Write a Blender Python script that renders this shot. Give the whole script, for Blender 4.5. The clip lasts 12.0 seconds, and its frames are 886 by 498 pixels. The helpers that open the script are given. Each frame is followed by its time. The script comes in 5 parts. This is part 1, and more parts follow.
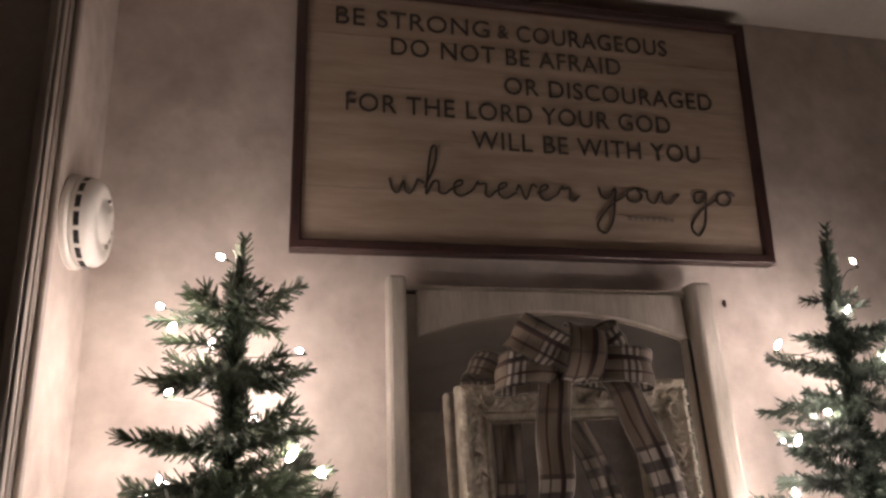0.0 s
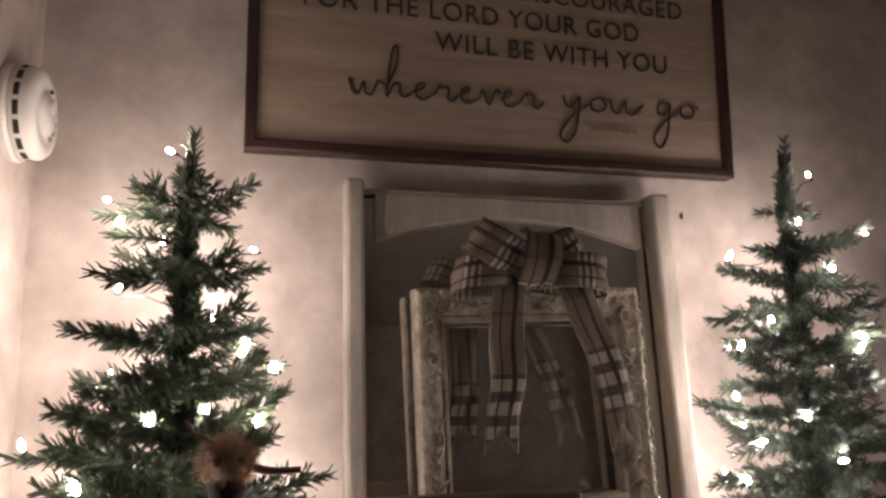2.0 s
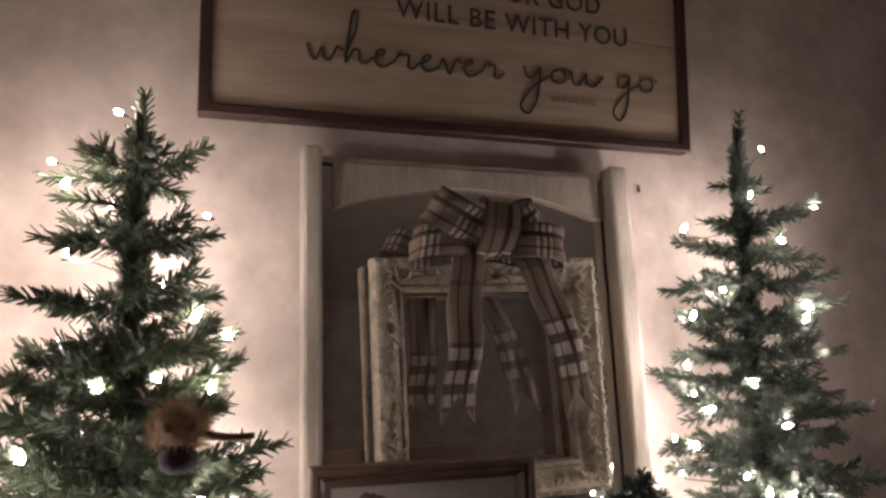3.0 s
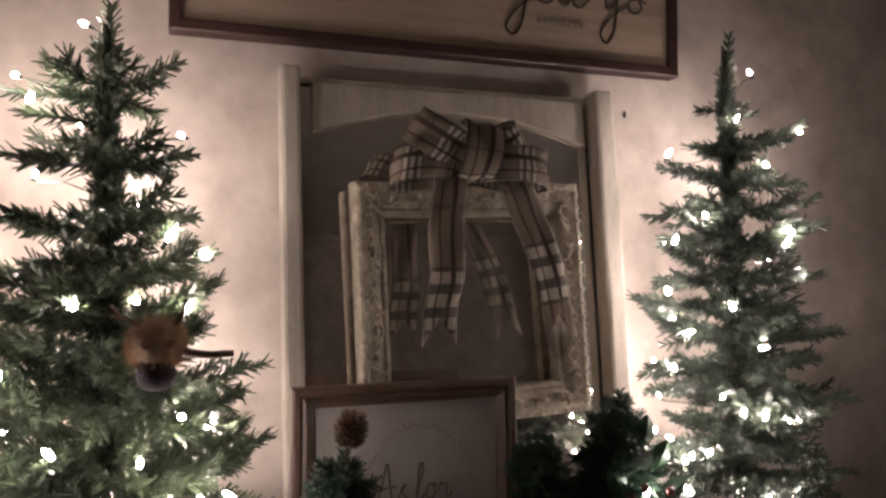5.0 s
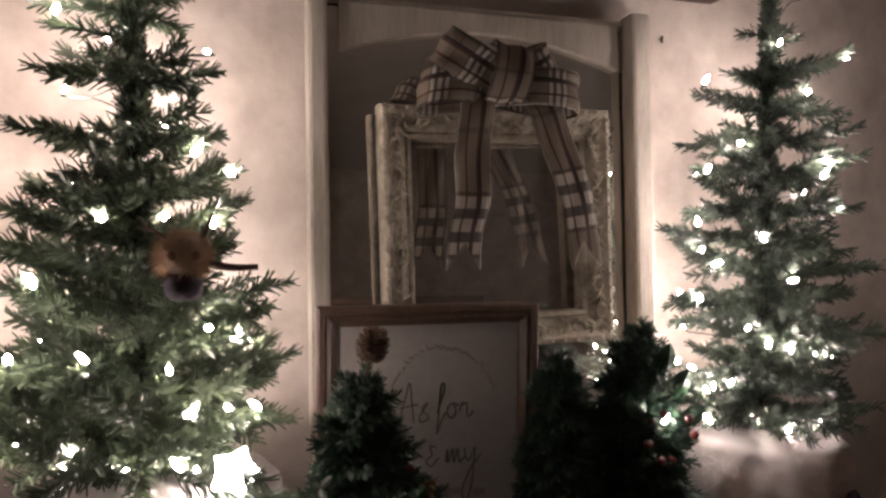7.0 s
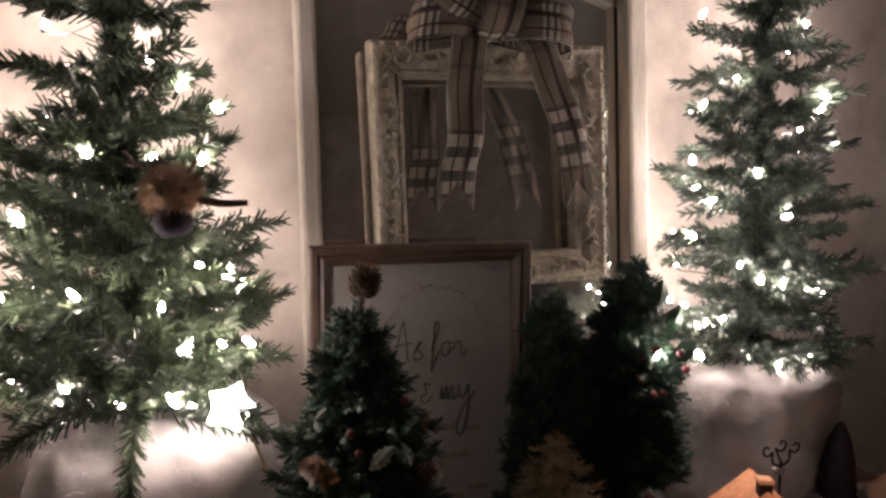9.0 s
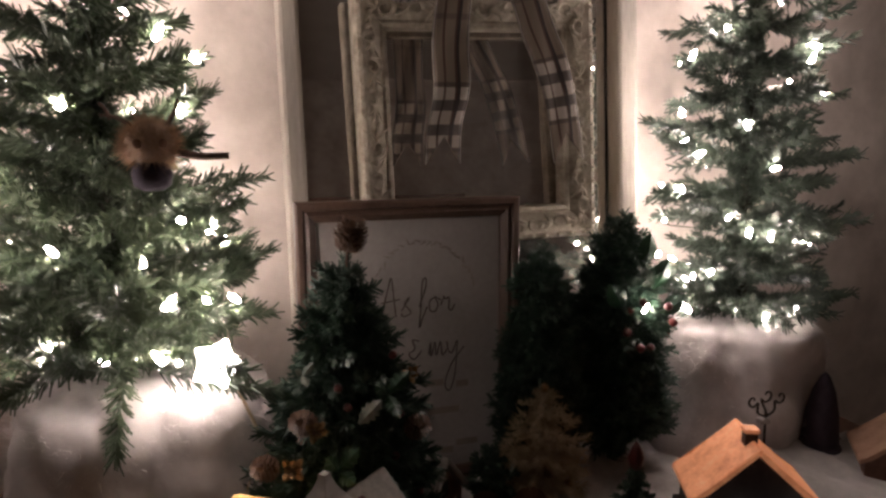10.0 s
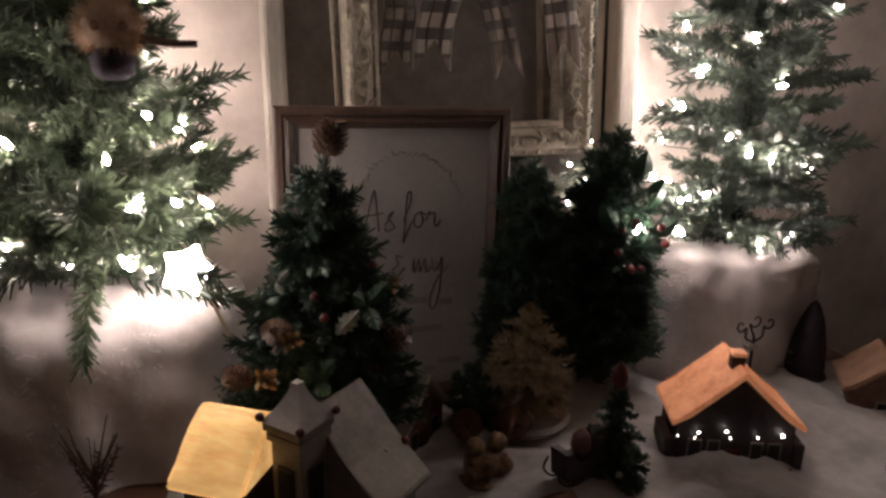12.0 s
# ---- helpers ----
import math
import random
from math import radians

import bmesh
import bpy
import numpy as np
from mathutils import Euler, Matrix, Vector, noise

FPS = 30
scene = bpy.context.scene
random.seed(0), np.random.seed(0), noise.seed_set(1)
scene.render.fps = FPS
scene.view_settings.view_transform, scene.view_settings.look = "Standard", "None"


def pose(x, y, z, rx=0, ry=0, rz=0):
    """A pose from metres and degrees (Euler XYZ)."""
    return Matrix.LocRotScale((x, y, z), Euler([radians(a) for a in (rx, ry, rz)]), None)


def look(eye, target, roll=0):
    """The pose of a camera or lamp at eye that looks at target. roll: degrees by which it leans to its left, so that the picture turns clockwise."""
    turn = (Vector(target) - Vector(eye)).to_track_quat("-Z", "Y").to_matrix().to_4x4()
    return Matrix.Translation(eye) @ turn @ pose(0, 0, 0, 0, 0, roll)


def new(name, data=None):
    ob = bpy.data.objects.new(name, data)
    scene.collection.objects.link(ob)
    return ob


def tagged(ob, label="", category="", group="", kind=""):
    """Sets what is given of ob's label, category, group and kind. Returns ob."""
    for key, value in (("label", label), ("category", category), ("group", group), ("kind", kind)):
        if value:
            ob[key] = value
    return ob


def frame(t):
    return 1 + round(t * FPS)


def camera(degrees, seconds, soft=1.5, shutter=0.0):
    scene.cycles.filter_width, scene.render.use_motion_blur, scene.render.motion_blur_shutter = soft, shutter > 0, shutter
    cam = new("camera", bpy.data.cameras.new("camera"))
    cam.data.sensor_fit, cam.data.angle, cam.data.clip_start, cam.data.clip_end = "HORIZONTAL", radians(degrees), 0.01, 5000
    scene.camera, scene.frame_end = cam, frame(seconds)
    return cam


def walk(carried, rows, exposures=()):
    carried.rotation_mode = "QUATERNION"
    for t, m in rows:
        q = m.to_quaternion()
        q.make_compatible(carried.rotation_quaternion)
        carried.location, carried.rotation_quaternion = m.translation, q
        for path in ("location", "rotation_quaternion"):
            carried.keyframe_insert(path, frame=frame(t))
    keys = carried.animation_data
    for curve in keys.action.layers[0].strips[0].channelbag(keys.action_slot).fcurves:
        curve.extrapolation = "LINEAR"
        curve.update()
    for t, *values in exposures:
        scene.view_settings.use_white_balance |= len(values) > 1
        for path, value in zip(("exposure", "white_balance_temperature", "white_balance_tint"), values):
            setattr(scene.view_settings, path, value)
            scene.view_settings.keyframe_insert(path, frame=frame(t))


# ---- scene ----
cam = camera(64.9, 12.0, soft=2.7)
PATH = [
    (0, (-0.004, 0.329, 1.568), (0.415, 2.214, 2.089), -1.4),
    (0.5, (-0.001, 0.334, 1.559), (0.439, 2.226, 2.035), -1.7),
    (1, (0.002, 0.336, 1.561), (0.46, 2.243, 1.953), -1.8),
    (1.5, (0.007, 0.34, 1.55), (0.483, 2.252, 1.897), -1.4),
    (2, (0.015, 0.339, 1.544), (0.528, 2.249, 1.84), -0.7),
    (2.5, (0.016, 0.346, 1.536), (0.589, 2.244, 1.799), -0.8),
    (3, (0.022, 0.343, 1.533), (0.641, 2.231, 1.761), -0.6),
    (5, (0.032, 0.354, 1.512), (0.692, 2.242, 1.562), -0.6),
    (5.5, (0.033, 0.355, 1.506), (0.665, 2.252, 1.497), 1.2),
    (6, (0.036, 0.355, 1.501), (0.638, 2.261, 1.448), 1.2),
    (6.5, (0.042, 0.352, 1.498), (0.621, 2.263, 1.401), 0.8),
    (7, (0.042, 0.354, 1.491), (0.615, 2.266, 1.364), 0.5),
    (9, (0.047, 0.356, 1.471), (0.629, 2.251, 1.208), -0.0),
    (9.5, (0.048, 0.356, 1.467), (0.639, 2.24, 1.15), -0.3),
    (10, (0.051, 0.364, 1.458), (0.66, 2.234, 1.091), -0.4),
    (10.5, (0.057, 0.367, 1.449), (0.676, 2.223, 1.033), -0.5),
    (11, (0.059, 0.374, 1.441), (0.688, 2.215, 0.976), -0.6),
    (11.5, (0.065, 0.383, 1.435), (0.687, 2.213, 0.922), 0.4),
    (12, (0.068, 0.395, 1.424), (0.691, 2.213, 0.868), 1.3),
]
walk(cam, [(t, look(eye, target, roll)) for t, eye, target, roll in PATH])

# ---- world and exposure ----
world = bpy.data.worlds.new("world")
scene.world = world
world.use_nodes = True
world.node_tree.nodes["Background"].inputs[0].default_value = (0.9, 0.8, 0.7, 1)
world.node_tree.nodes["Background"].inputs[1].default_value = 0.0
scene.view_settings.exposure = 0.20
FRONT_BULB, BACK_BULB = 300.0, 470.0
TABLE = 0.90


# ---- materials ----
def nodes_of(name):
    m = bpy.data.materials.new(name)
    m.use_nodes = True
    return m, m.node_tree.nodes, m.node_tree.links, m.node_tree.nodes["Principled BSDF"]


def mat(name, dark, light, rough=0.6, metal=0.0, scale=9.0, fine=90.0, bump=0.2, stretch=(1, 1, 1), rand=0.0, emit=0.0, sheen=0.0, dist=0.004):
    """Two scales of noise between two colours, with fine relief."""
    m, n, l, b = nodes_of(name)
    tc, mp = n.new("ShaderNodeTexCoord"), n.new("ShaderNodeMapping")
    mp.inputs["Scale"].default_value = stretch
    l.new(tc.outputs["Object"], mp.inputs["Vector"])
    big, small = n.new("ShaderNodeTexNoise"), n.new("ShaderNodeTexNoise")
    big.inputs["Scale"].default_value, small.inputs["Scale"].default_value = scale, fine
    big.inputs["Detail"].default_value, small.inputs["Detail"].default_value = 5, 4
    for t in (big, small):
        l.new(mp.outputs["Vector"], t.inputs["Vector"])
    add = n.new("ShaderNodeMath")
    add.operation = "MULTIPLY_ADD"
    add.inputs[1].default_value = 0.45
    l.new(small.outputs["Fac"], add.inputs[0])
    half = n.new("ShaderNodeMath")
    half.operation = "MULTIPLY_ADD"
    half.inputs[1].default_value, half.inputs[2].default_value = 0.9, -0.17
    l.new(big.outputs["Fac"], half.inputs[0])
    l.new(half.outputs[0], add.inputs[2])
    fac = add.outputs[0]
    if rand:
        info, mul = n.new("ShaderNodeObjectInfo"), n.new("ShaderNodeMath")
        mul.operation = "MULTIPLY_ADD"
        mul.inputs[1].default_value = rand
        l.new(info.outputs["Random"], mul.inputs[0])
        l.new(fac, mul.inputs[2])
        fac = mul.outputs[0]
    ramp = n.new("ShaderNodeValToRGB")
    ramp.color_ramp.elements[0].position, ramp.color_ramp.elements[1].position = 0.25, 0.78
    ramp.color_ramp.elements[0].color, ramp.color_ramp.elements[1].color = (*dark, 1), (*light, 1)
    l.new(fac, ramp.inputs["Fac"])
    l.new(ramp.outputs["Color"], b.inputs["Base Color"])
    b.inputs["Roughness"].default_value, b.inputs["Metallic"].default_value = rough, metal
    if sheen:
        b.inputs["Sheen Weight"].default_value = sheen
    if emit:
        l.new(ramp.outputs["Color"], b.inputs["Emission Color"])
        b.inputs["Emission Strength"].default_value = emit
    if bump:
        bp = n.new("ShaderNodeBump")
        bp.inputs["Strength"].default_value, bp.inputs["Distance"].default_value = bump, dist
        l.new(fac, bp.inputs["Height"])
        l.new(bp.outputs["Normal"], b.inputs["Normal"])
    return m


def glow(name, colour, strength):
    m, n, l, b = nodes_of(name)
    b.inputs["Base Color"].default_value = (*colour, 1)
    b.inputs["Emission Color"].default_value = (*colour, 1)
    b.inputs["Emission Strength"].default_value = strength
    return m


def plaid(name):
    """Woven ribbon: stripes along it (u) and check bands across it (v, one unit a repeat)."""
    m, n, l, b = nodes_of(name)
    uv, sep = n.new("ShaderNodeUVMap"), n.new("ShaderNodeSeparateXYZ")
    uv.uv_map = "UVMap"
    l.new(uv.outputs["UV"], sep.inputs["Vector"])
    fr = n.new("ShaderNodeMath")
    fr.operation = "FRACT"
    l.new(sep.outputs["Y"], fr.inputs[0])

    def ramp(socket, stops):
        r = n.new("ShaderNodeValToRGB")
        r.color_ramp.interpolation = "CONSTANT"
        e = r.color_ramp.elements
        e[0].position, e[0].color = stops[0][0], (*stops[0][1], 1)
        e[1].position, e[1].color = stops[1][0], (*stops[1][1], 1)
        for p, c in stops[2:]:
            e.new(p).color = (*c, 1)
        l.new(socket, r.inputs["Fac"])
        return r.outputs["Color"]

    taupe, brown, black, white = (0.24, 0.185, 0.14), (0.085, 0.04, 0.028), (0.035, 0.025, 0.022), (0.62, 0.545, 0.47)
    along = ramp(sep.outputs["X"], [(0, white), (0.02, black), (0.05, taupe), (0.27, brown), (0.33, taupe), (0.60, brown), (0.67, black), (0.74, taupe), (0.95, black), (0.98, white)])
    dark_u = ramp(sep.outputs["X"], [(0, (0.0,) * 3), (0.02, (0.9,) * 3), (0.05, (0.0,) * 3), (0.27, (0.8,) * 3), (0.33, (0.0,) * 3), (0.60, (0.85,) * 3), (0.74, (0.0,) * 3), (0.95, (0.9,) * 3)])
    white_v = ramp(fr.outputs[0], [(0, (0.0,) * 3), (0.50, (0.70,) * 3), (0.84, (0.0,) * 3)])
    black_v = ramp(fr.outputs[0], [(0, (0.0,) * 3), (0.10, (0.35,) * 3), (0.13, (0.0,) * 3), (0.47, (0.6,) * 3), (0.50, (0.0,) * 3), (0.57, (0.85,) * 3), (0.63, (0.0,) * 3), (0.71, (0.85,) * 3), (0.77, (0.0,) * 3), (0.84, (0.6,) * 3), (0.87, (0.0,) * 3)])

    def layer(fac_socket, under, colour):
        x = n.new("ShaderNodeMix")
        x.data_type = "RGBA"
        l.new(fac_socket, x.inputs["Factor"])
        l.new(under, x.inputs["A"])
        x.inputs["B"].default_value = (*colour, 1)
        return x

    gap = n.new("ShaderNodeMath")
    gap.operation, gap.use_clamp = "SUBTRACT", True
    l.new(white_v, gap.inputs[0])
    l.new(dark_u, gap.inputs[1])
    mix = layer(black_v, layer(gap.outputs[0], along, white).outputs["Result"], black)
    weave, mul = n.new("ShaderNodeTexNoise"), n.new("ShaderNodeMix")
    weave.inputs["Scale"].default_value = 700
    mul.data_type, mul.blend_type = "RGBA", "MULTIPLY"
    mul.inputs["Factor"].default_value = 0.5
    l.new(mix.outputs["Result"], mul.inputs["A"])
    l.new(weave.outputs["Color"], mul.inputs["B"])
    l.new(mul.outputs["Result"], b.inputs["Base Color"])
    bp = n.new("ShaderNodeBump")
    bp.inputs["Strength"].default_value, bp.inputs["Distance"].default_value = 0.3, 0.001
    l.new(weave.outputs["Fac"], bp.inputs["Height"])
    l.new(bp.outputs["Normal"], b.inputs["Normal"])
    b.inputs["Roughness"].default_value = 0.8
    return m


M_WALL = mat("wall_paint", (0.42, 0.355, 0.315), (0.69, 0.605, 0.55), 0.75, scale=6, fine=24, bump=0.45, dist=0.008)
M_CEIL = mat("ceiling_paint", (0.55, 0.50, 0.44), (0.66, 0.61, 0.55), 0.9, scale=5, fine=60, bump=0.2)
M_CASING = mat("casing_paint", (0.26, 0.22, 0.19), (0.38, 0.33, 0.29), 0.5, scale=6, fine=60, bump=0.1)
M_FLOOR = mat("floor_wood", (0.10, 0.06, 0.035), (0.2, 0.12, 0.07), 0.5, scale=4, fine=40, stretch=(1, 8, 1))
M_SIGN = mat("sign_wood", (0.29, 0.21, 0.155), (0.45, 0.355, 0.28), 0.6, scale=7, fine=40, bump=0.15, stretch=(0.6, 1, 7), rand=0.07)
M_SIGNFR = mat("sign_frame_wood", (0.026, 0.011, 0.010), (0.058, 0.026, 0.022), 0.5, scale=12, fine=90, stretch=(1, 1, 1))
M_INK = mat("black_paint", (0.030, 0.022, 0.018), (0.065, 0.050, 0.042), 0.7, bump=0.05)
M_BROWNINK = mat("brown_print_ink", (0.06, 0.045, 0.04), (0.11, 0.085, 0.075), 0.8, bump=0.0)
M_FAINT = mat("faint_ink", (0.20, 0.16, 0.14), (0.30, 0.26, 0.22), 0.8, bump=0.0)
M_WHITEWOOD = mat("whitewashed_wood", (0.30, 0.26, 0.215), (0.52, 0.47, 0.41), 0.6, scale=8, fine=70, bump=0.3, stretch=(3, 3, 0.5))
M_CARVED = mat("carved_cream_paint", (0.15, 0.12, 0.085), (0.54, 0.47, 0.375), 0.6, scale=38, fine=150, bump=0.5)
M_BROWNFR = mat("walnut_frame", (0.06, 0.034, 0.025), (0.13, 0.08, 0.058), 0.45, scale=10, fine=80, stretch=(3, 3, 1))
M_PAPER = mat("print_paper", (0.27, 0.24, 0.225), (0.37, 0.335, 0.32), 0.8, scale=6, fine=120, bump=0.05)
M_TABLE = mat("dark_table_wood", (0.055, 0.022, 0.012), (0.12, 0.055, 0.03), 0.45, scale=6, fine=50, stretch=(1, 7, 7))
M_COTTON = mat("cotton_snow", (0.50, 0.445, 0.435), (0.74, 0.675, 0.66), 0.95, scale=9, fine=60, bump=0.35, sheen=0.3, dist=0.006)
# Darker copy of the cotton: foreground shade put into the blanket's colour.
M_SNOW = mat("shaded_cotton_snow", (0.30, 0.275, 0.265), (0.52, 0.485, 0.47), 0.95, scale=12, fine=70, bump=0.5, sheen=0.3, dist=0.006)
M_PLASTIC = mat("white_plastic", (0.68, 0.65, 0.60), (0.76, 0.73, 0.68), 0.35, scale=4, fine=60, bump=0.03)
M_BLACK = mat("black_slot", (0.01, 0.01, 0.01), (0.02, 0.02, 0.02), 0.6, bump=0.0)
M_NEEDLE = mat("pine_needle", (0.011, 0.022, 0.013), (0.078, 0.102, 0.058), 0.42, scale=18, fine=160, bump=0.0, rand=0.25)
M_NEEDLE2 = mat("blue_pine_needle", (0.011, 0.021, 0.016), (0.072, 0.092, 0.068), 0.42, scale=18, fine=160, bump=0.0, rand=0.25)
M_NEEDLE3 = mat("dark_pine_needle", (0.009, 0.024, 0.016), (0.033, 0.064, 0.040), 0.5, scale=30, fine=160, bump=0.0, rand=0.2)
M_BARK = mat("branch_wire", (0.02, 0.022, 0.014), (0.05, 0.045, 0.03), 0.8, scale=40)
M_WIRE = mat("green_cord", (0.015, 0.03, 0.018), (0.03, 0.05, 0.03), 0.5, bump=0.0)
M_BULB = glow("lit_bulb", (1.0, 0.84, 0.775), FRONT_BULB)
# Same kind of bulb, made stronger near the wall to brighten it.
M_BULB2 = glow("boosted_back_bulb", (1.0, 0.84, 0.775), BACK_BULB)
M_PLAID = plaid("plaid_ribbon")

m_mirror, _n, _l, _b = nodes_of("mirror_silver")
_b.inputs["Base Color"].default_value = (0.78, 0.74, 0.70, 1)
_b.inputs["Metallic"].default_value, _b.inputs["Roughness"].default_value = 0.90, 0.02
M_MIRROR = m_mirror


# ---- mesh tools ----
def part(name, bm, material, parent=None, label="", smooth=False):
    me = bpy.data.meshes.new(name)
    bmesh.ops.recalc_face_normals(bm, faces=bm.faces)
    bm.to_mesh(me)
    bm.free()
    me.materials.append(material)
    if smooth:
        for p in me.polygons:
            p.use_smooth = True
    ob = new(name, me)
    ob.parent = parent
    if label:
        ob["label"] = label
    return ob


def thing(name, m, label, category, group=""):
    ob = new(name)
    ob.empty_display_size = 0.05
    ob.matrix_basis = m
    return tagged(ob, label, category, group)


def box(bm, x0, x1, y0, y1, z0, z1, bevel=0.0):
    vs = [bm.verts.new((x, y, z)) for x in (x0, x1) for y in (y0, y1) for z in (z0, z1)]
    fs = [bm.faces.new([vs[i] for i in f]) for f in ((0, 1, 3, 2), (4, 6, 7, 5), (0, 4, 5, 1), (2, 3, 7, 6), (0, 2, 6, 4), (1, 5, 7, 3))]
    if bevel:
        es = list({e for f in fs for e in f.edges})
        bmesh.ops.bevel(bm, geom=es, offset=bevel, segments=2, affect="EDGES", profile=0.5)
    return bm


def boxed(*a):
    return box(bmesh.new(), *a)


def tube(bm, pts, r0, r1=None, n=7):
    """A round bar along points, tapering from r0 to r1."""
    r1 = r0 if r1 is None else r1
    pts = [Vector(p) for p in pts]
    rings, up = [], Vector((0.13, 0.21, 0.97))
    for i, p in enumerate(pts):
        d = (pts[min(i + 1, len(pts) - 1)] - pts[max(i - 1, 0)]).normalized()
        a = d.cross(up)
        a = a.normalized() if a.length > 1e-4 else d.orthogonal().normalized()
        b = d.cross(a)
        r = r0 + (r1 - r0) * i / max(1, len(pts) - 1)
        rings.append([bm.verts.new(p + r * (math.cos(k * math.tau / n) * a + math.sin(k * math.tau / n) * b)) for k in range(n)])
    for u, v in zip(rings, rings[1:]):
        for k in range(n):
            bm.faces.new((u[k], u[(k + 1) % n], v[(k + 1) % n], v[k]))
    bm.faces.new(rings[0][::-1])
    bm.faces.new(rings[-1])
    return bm


def lathe(bm, profile, n=24, centre=(0, 0, 0)):
    """Turn (radius, height) pairs about a vertical axis."""
    rings = []
    for r, z in profile:
        rings.append([bm.verts.new((centre[0] + r * math.cos(k * math.tau / n), centre[1] + r * math.sin(k * math.tau / n), centre[2] + z)) for k in range(n)])
    for u, v in zip(rings, rings[1:]):
        for k in range(n):
            bm.faces.new((u[k], u[(k + 1) % n], v[(k + 1) % n], v[k]))
    bm.faces.new(rings[0][::-1])
    bm.faces.new(rings[-1])
    return bm


def prism(bm, poly, y0, y1):
    """Pull a polygon of (x, z) out along y."""
    a = [bm.verts.new((x, y0, z)) for x, z in poly]
    b = [bm.verts.new((x, y1, z)) for x, z in poly]
    bm.faces.new(a)
    bm.faces.new(b[::-1])
    for i in range(len(poly)):
        j = (i + 1) % len(poly)
        bm.faces.new((a[i], b[i], b[j], a[j]))
    return bm


def mitred(bm, side, w, h, profile):
    """One rail of a picture frame of outer size w x h; profile: (inset, y) pairs from the outer edge inwards."""
    corners = {"bottom": ((0, 0), (1, 0)), "top": ((1, 1), (0, 1)), "left": ((0, 1), (0, 0)), "right": ((1, 0), (1, 1))}[side]
    ends = []
    for cx, cz in corners:
        ends.append([bm.verts.new(((i if cx == 0 else w - i), y, (i if cz == 0 else h - i))) for i, y in profile])
    a, b = ends
    k = len(profile)
    for i in range(k):
        bm.faces.new((a[i], a[(i + 1) % k], b[(i + 1) % k], b[i]))
    bm.faces.new(a[::-1])
    bm.faces.new(b)
    return bm


def from_lists(name, verts, faces, material):
    me = bpy.data.meshes.new(name)
    me.from_pydata(verts, [], faces)
    me.materials.append(material)
    me.update()
    return me


def lettering(name, text, x, z, w, h, y, parent, material):
    """A raised word in the built-in font, fitted to a box on a board that faces -y."""
    cu = bpy.data.curves.new(name, "FONT")
    cu.body, cu.extrude = text, 0.004
    cu.space_character = 1.08
    tmp = new(name, cu)
    me = bpy.data.meshes.new_from_object(tmp.evaluated_get(bpy.context.evaluated_depsgraph_get()))
    bpy.data.objects.remove(tmp)
    co = np.empty(len(me.vertices) * 3)
    me.vertices.foreach_get("co", co)
    co = co.reshape(-1, 3)
    lo, hi = co.min(0), co.max(0)
    me.transform(Matrix(((w / (hi[0] - lo[0]), 0, 0, x - lo[0] * w / (hi[0] - lo[0])), (0, 0, -0.2, y), (0, h / (hi[1] - lo[1]), 0, z - lo[1] * h / (hi[1] - lo[1])), (0, 0, 0, 1))))
    bm = bmesh.new()
    bm.from_mesh(me)
    bmesh.ops.remove_doubles(bm, verts=bm.verts, dist=1e-6)
    left = set(bm.verts)
    while left:
        todo, seen = [next(iter(left))], set()
        while todo:
            v = todo.pop()
            if v not in seen:
                seen.add(v)
                todo.extend(e.other_vert(v) for e in v.link_edges)
        left -= seen
        order = sorted(seen, key=lambda v: v.index)
        where = {v: i for i, v in enumerate(order)}
        ob = new(name, from_lists(name, [v.co.copy() for v in order], [[where[v] for v in f.verts] for f in bm.faces if f.verts[0] in seen], material))
        ob.parent = parent
    bm.free()


def smooth_line(pts, steps=6):
    """A Catmull-Rom line through points."""
    p = [Vector(q) for q in pts]
    p = [p[0] * 2 - p[1], *p, p[-1] * 2 - p[-2]]
    out = []
    for a, b, c, d in zip(p, p[1:], p[2:], p[3:]):
        for k in range(steps):
            t = k / steps
            out.append(0.5 * (2 * b + (c - a) * t + (2 * a - 5 * b + 4 * c - d) * t * t + (3 * b - a - 3 * c + d) * t ** 3))
    return [*out, p[-2]]


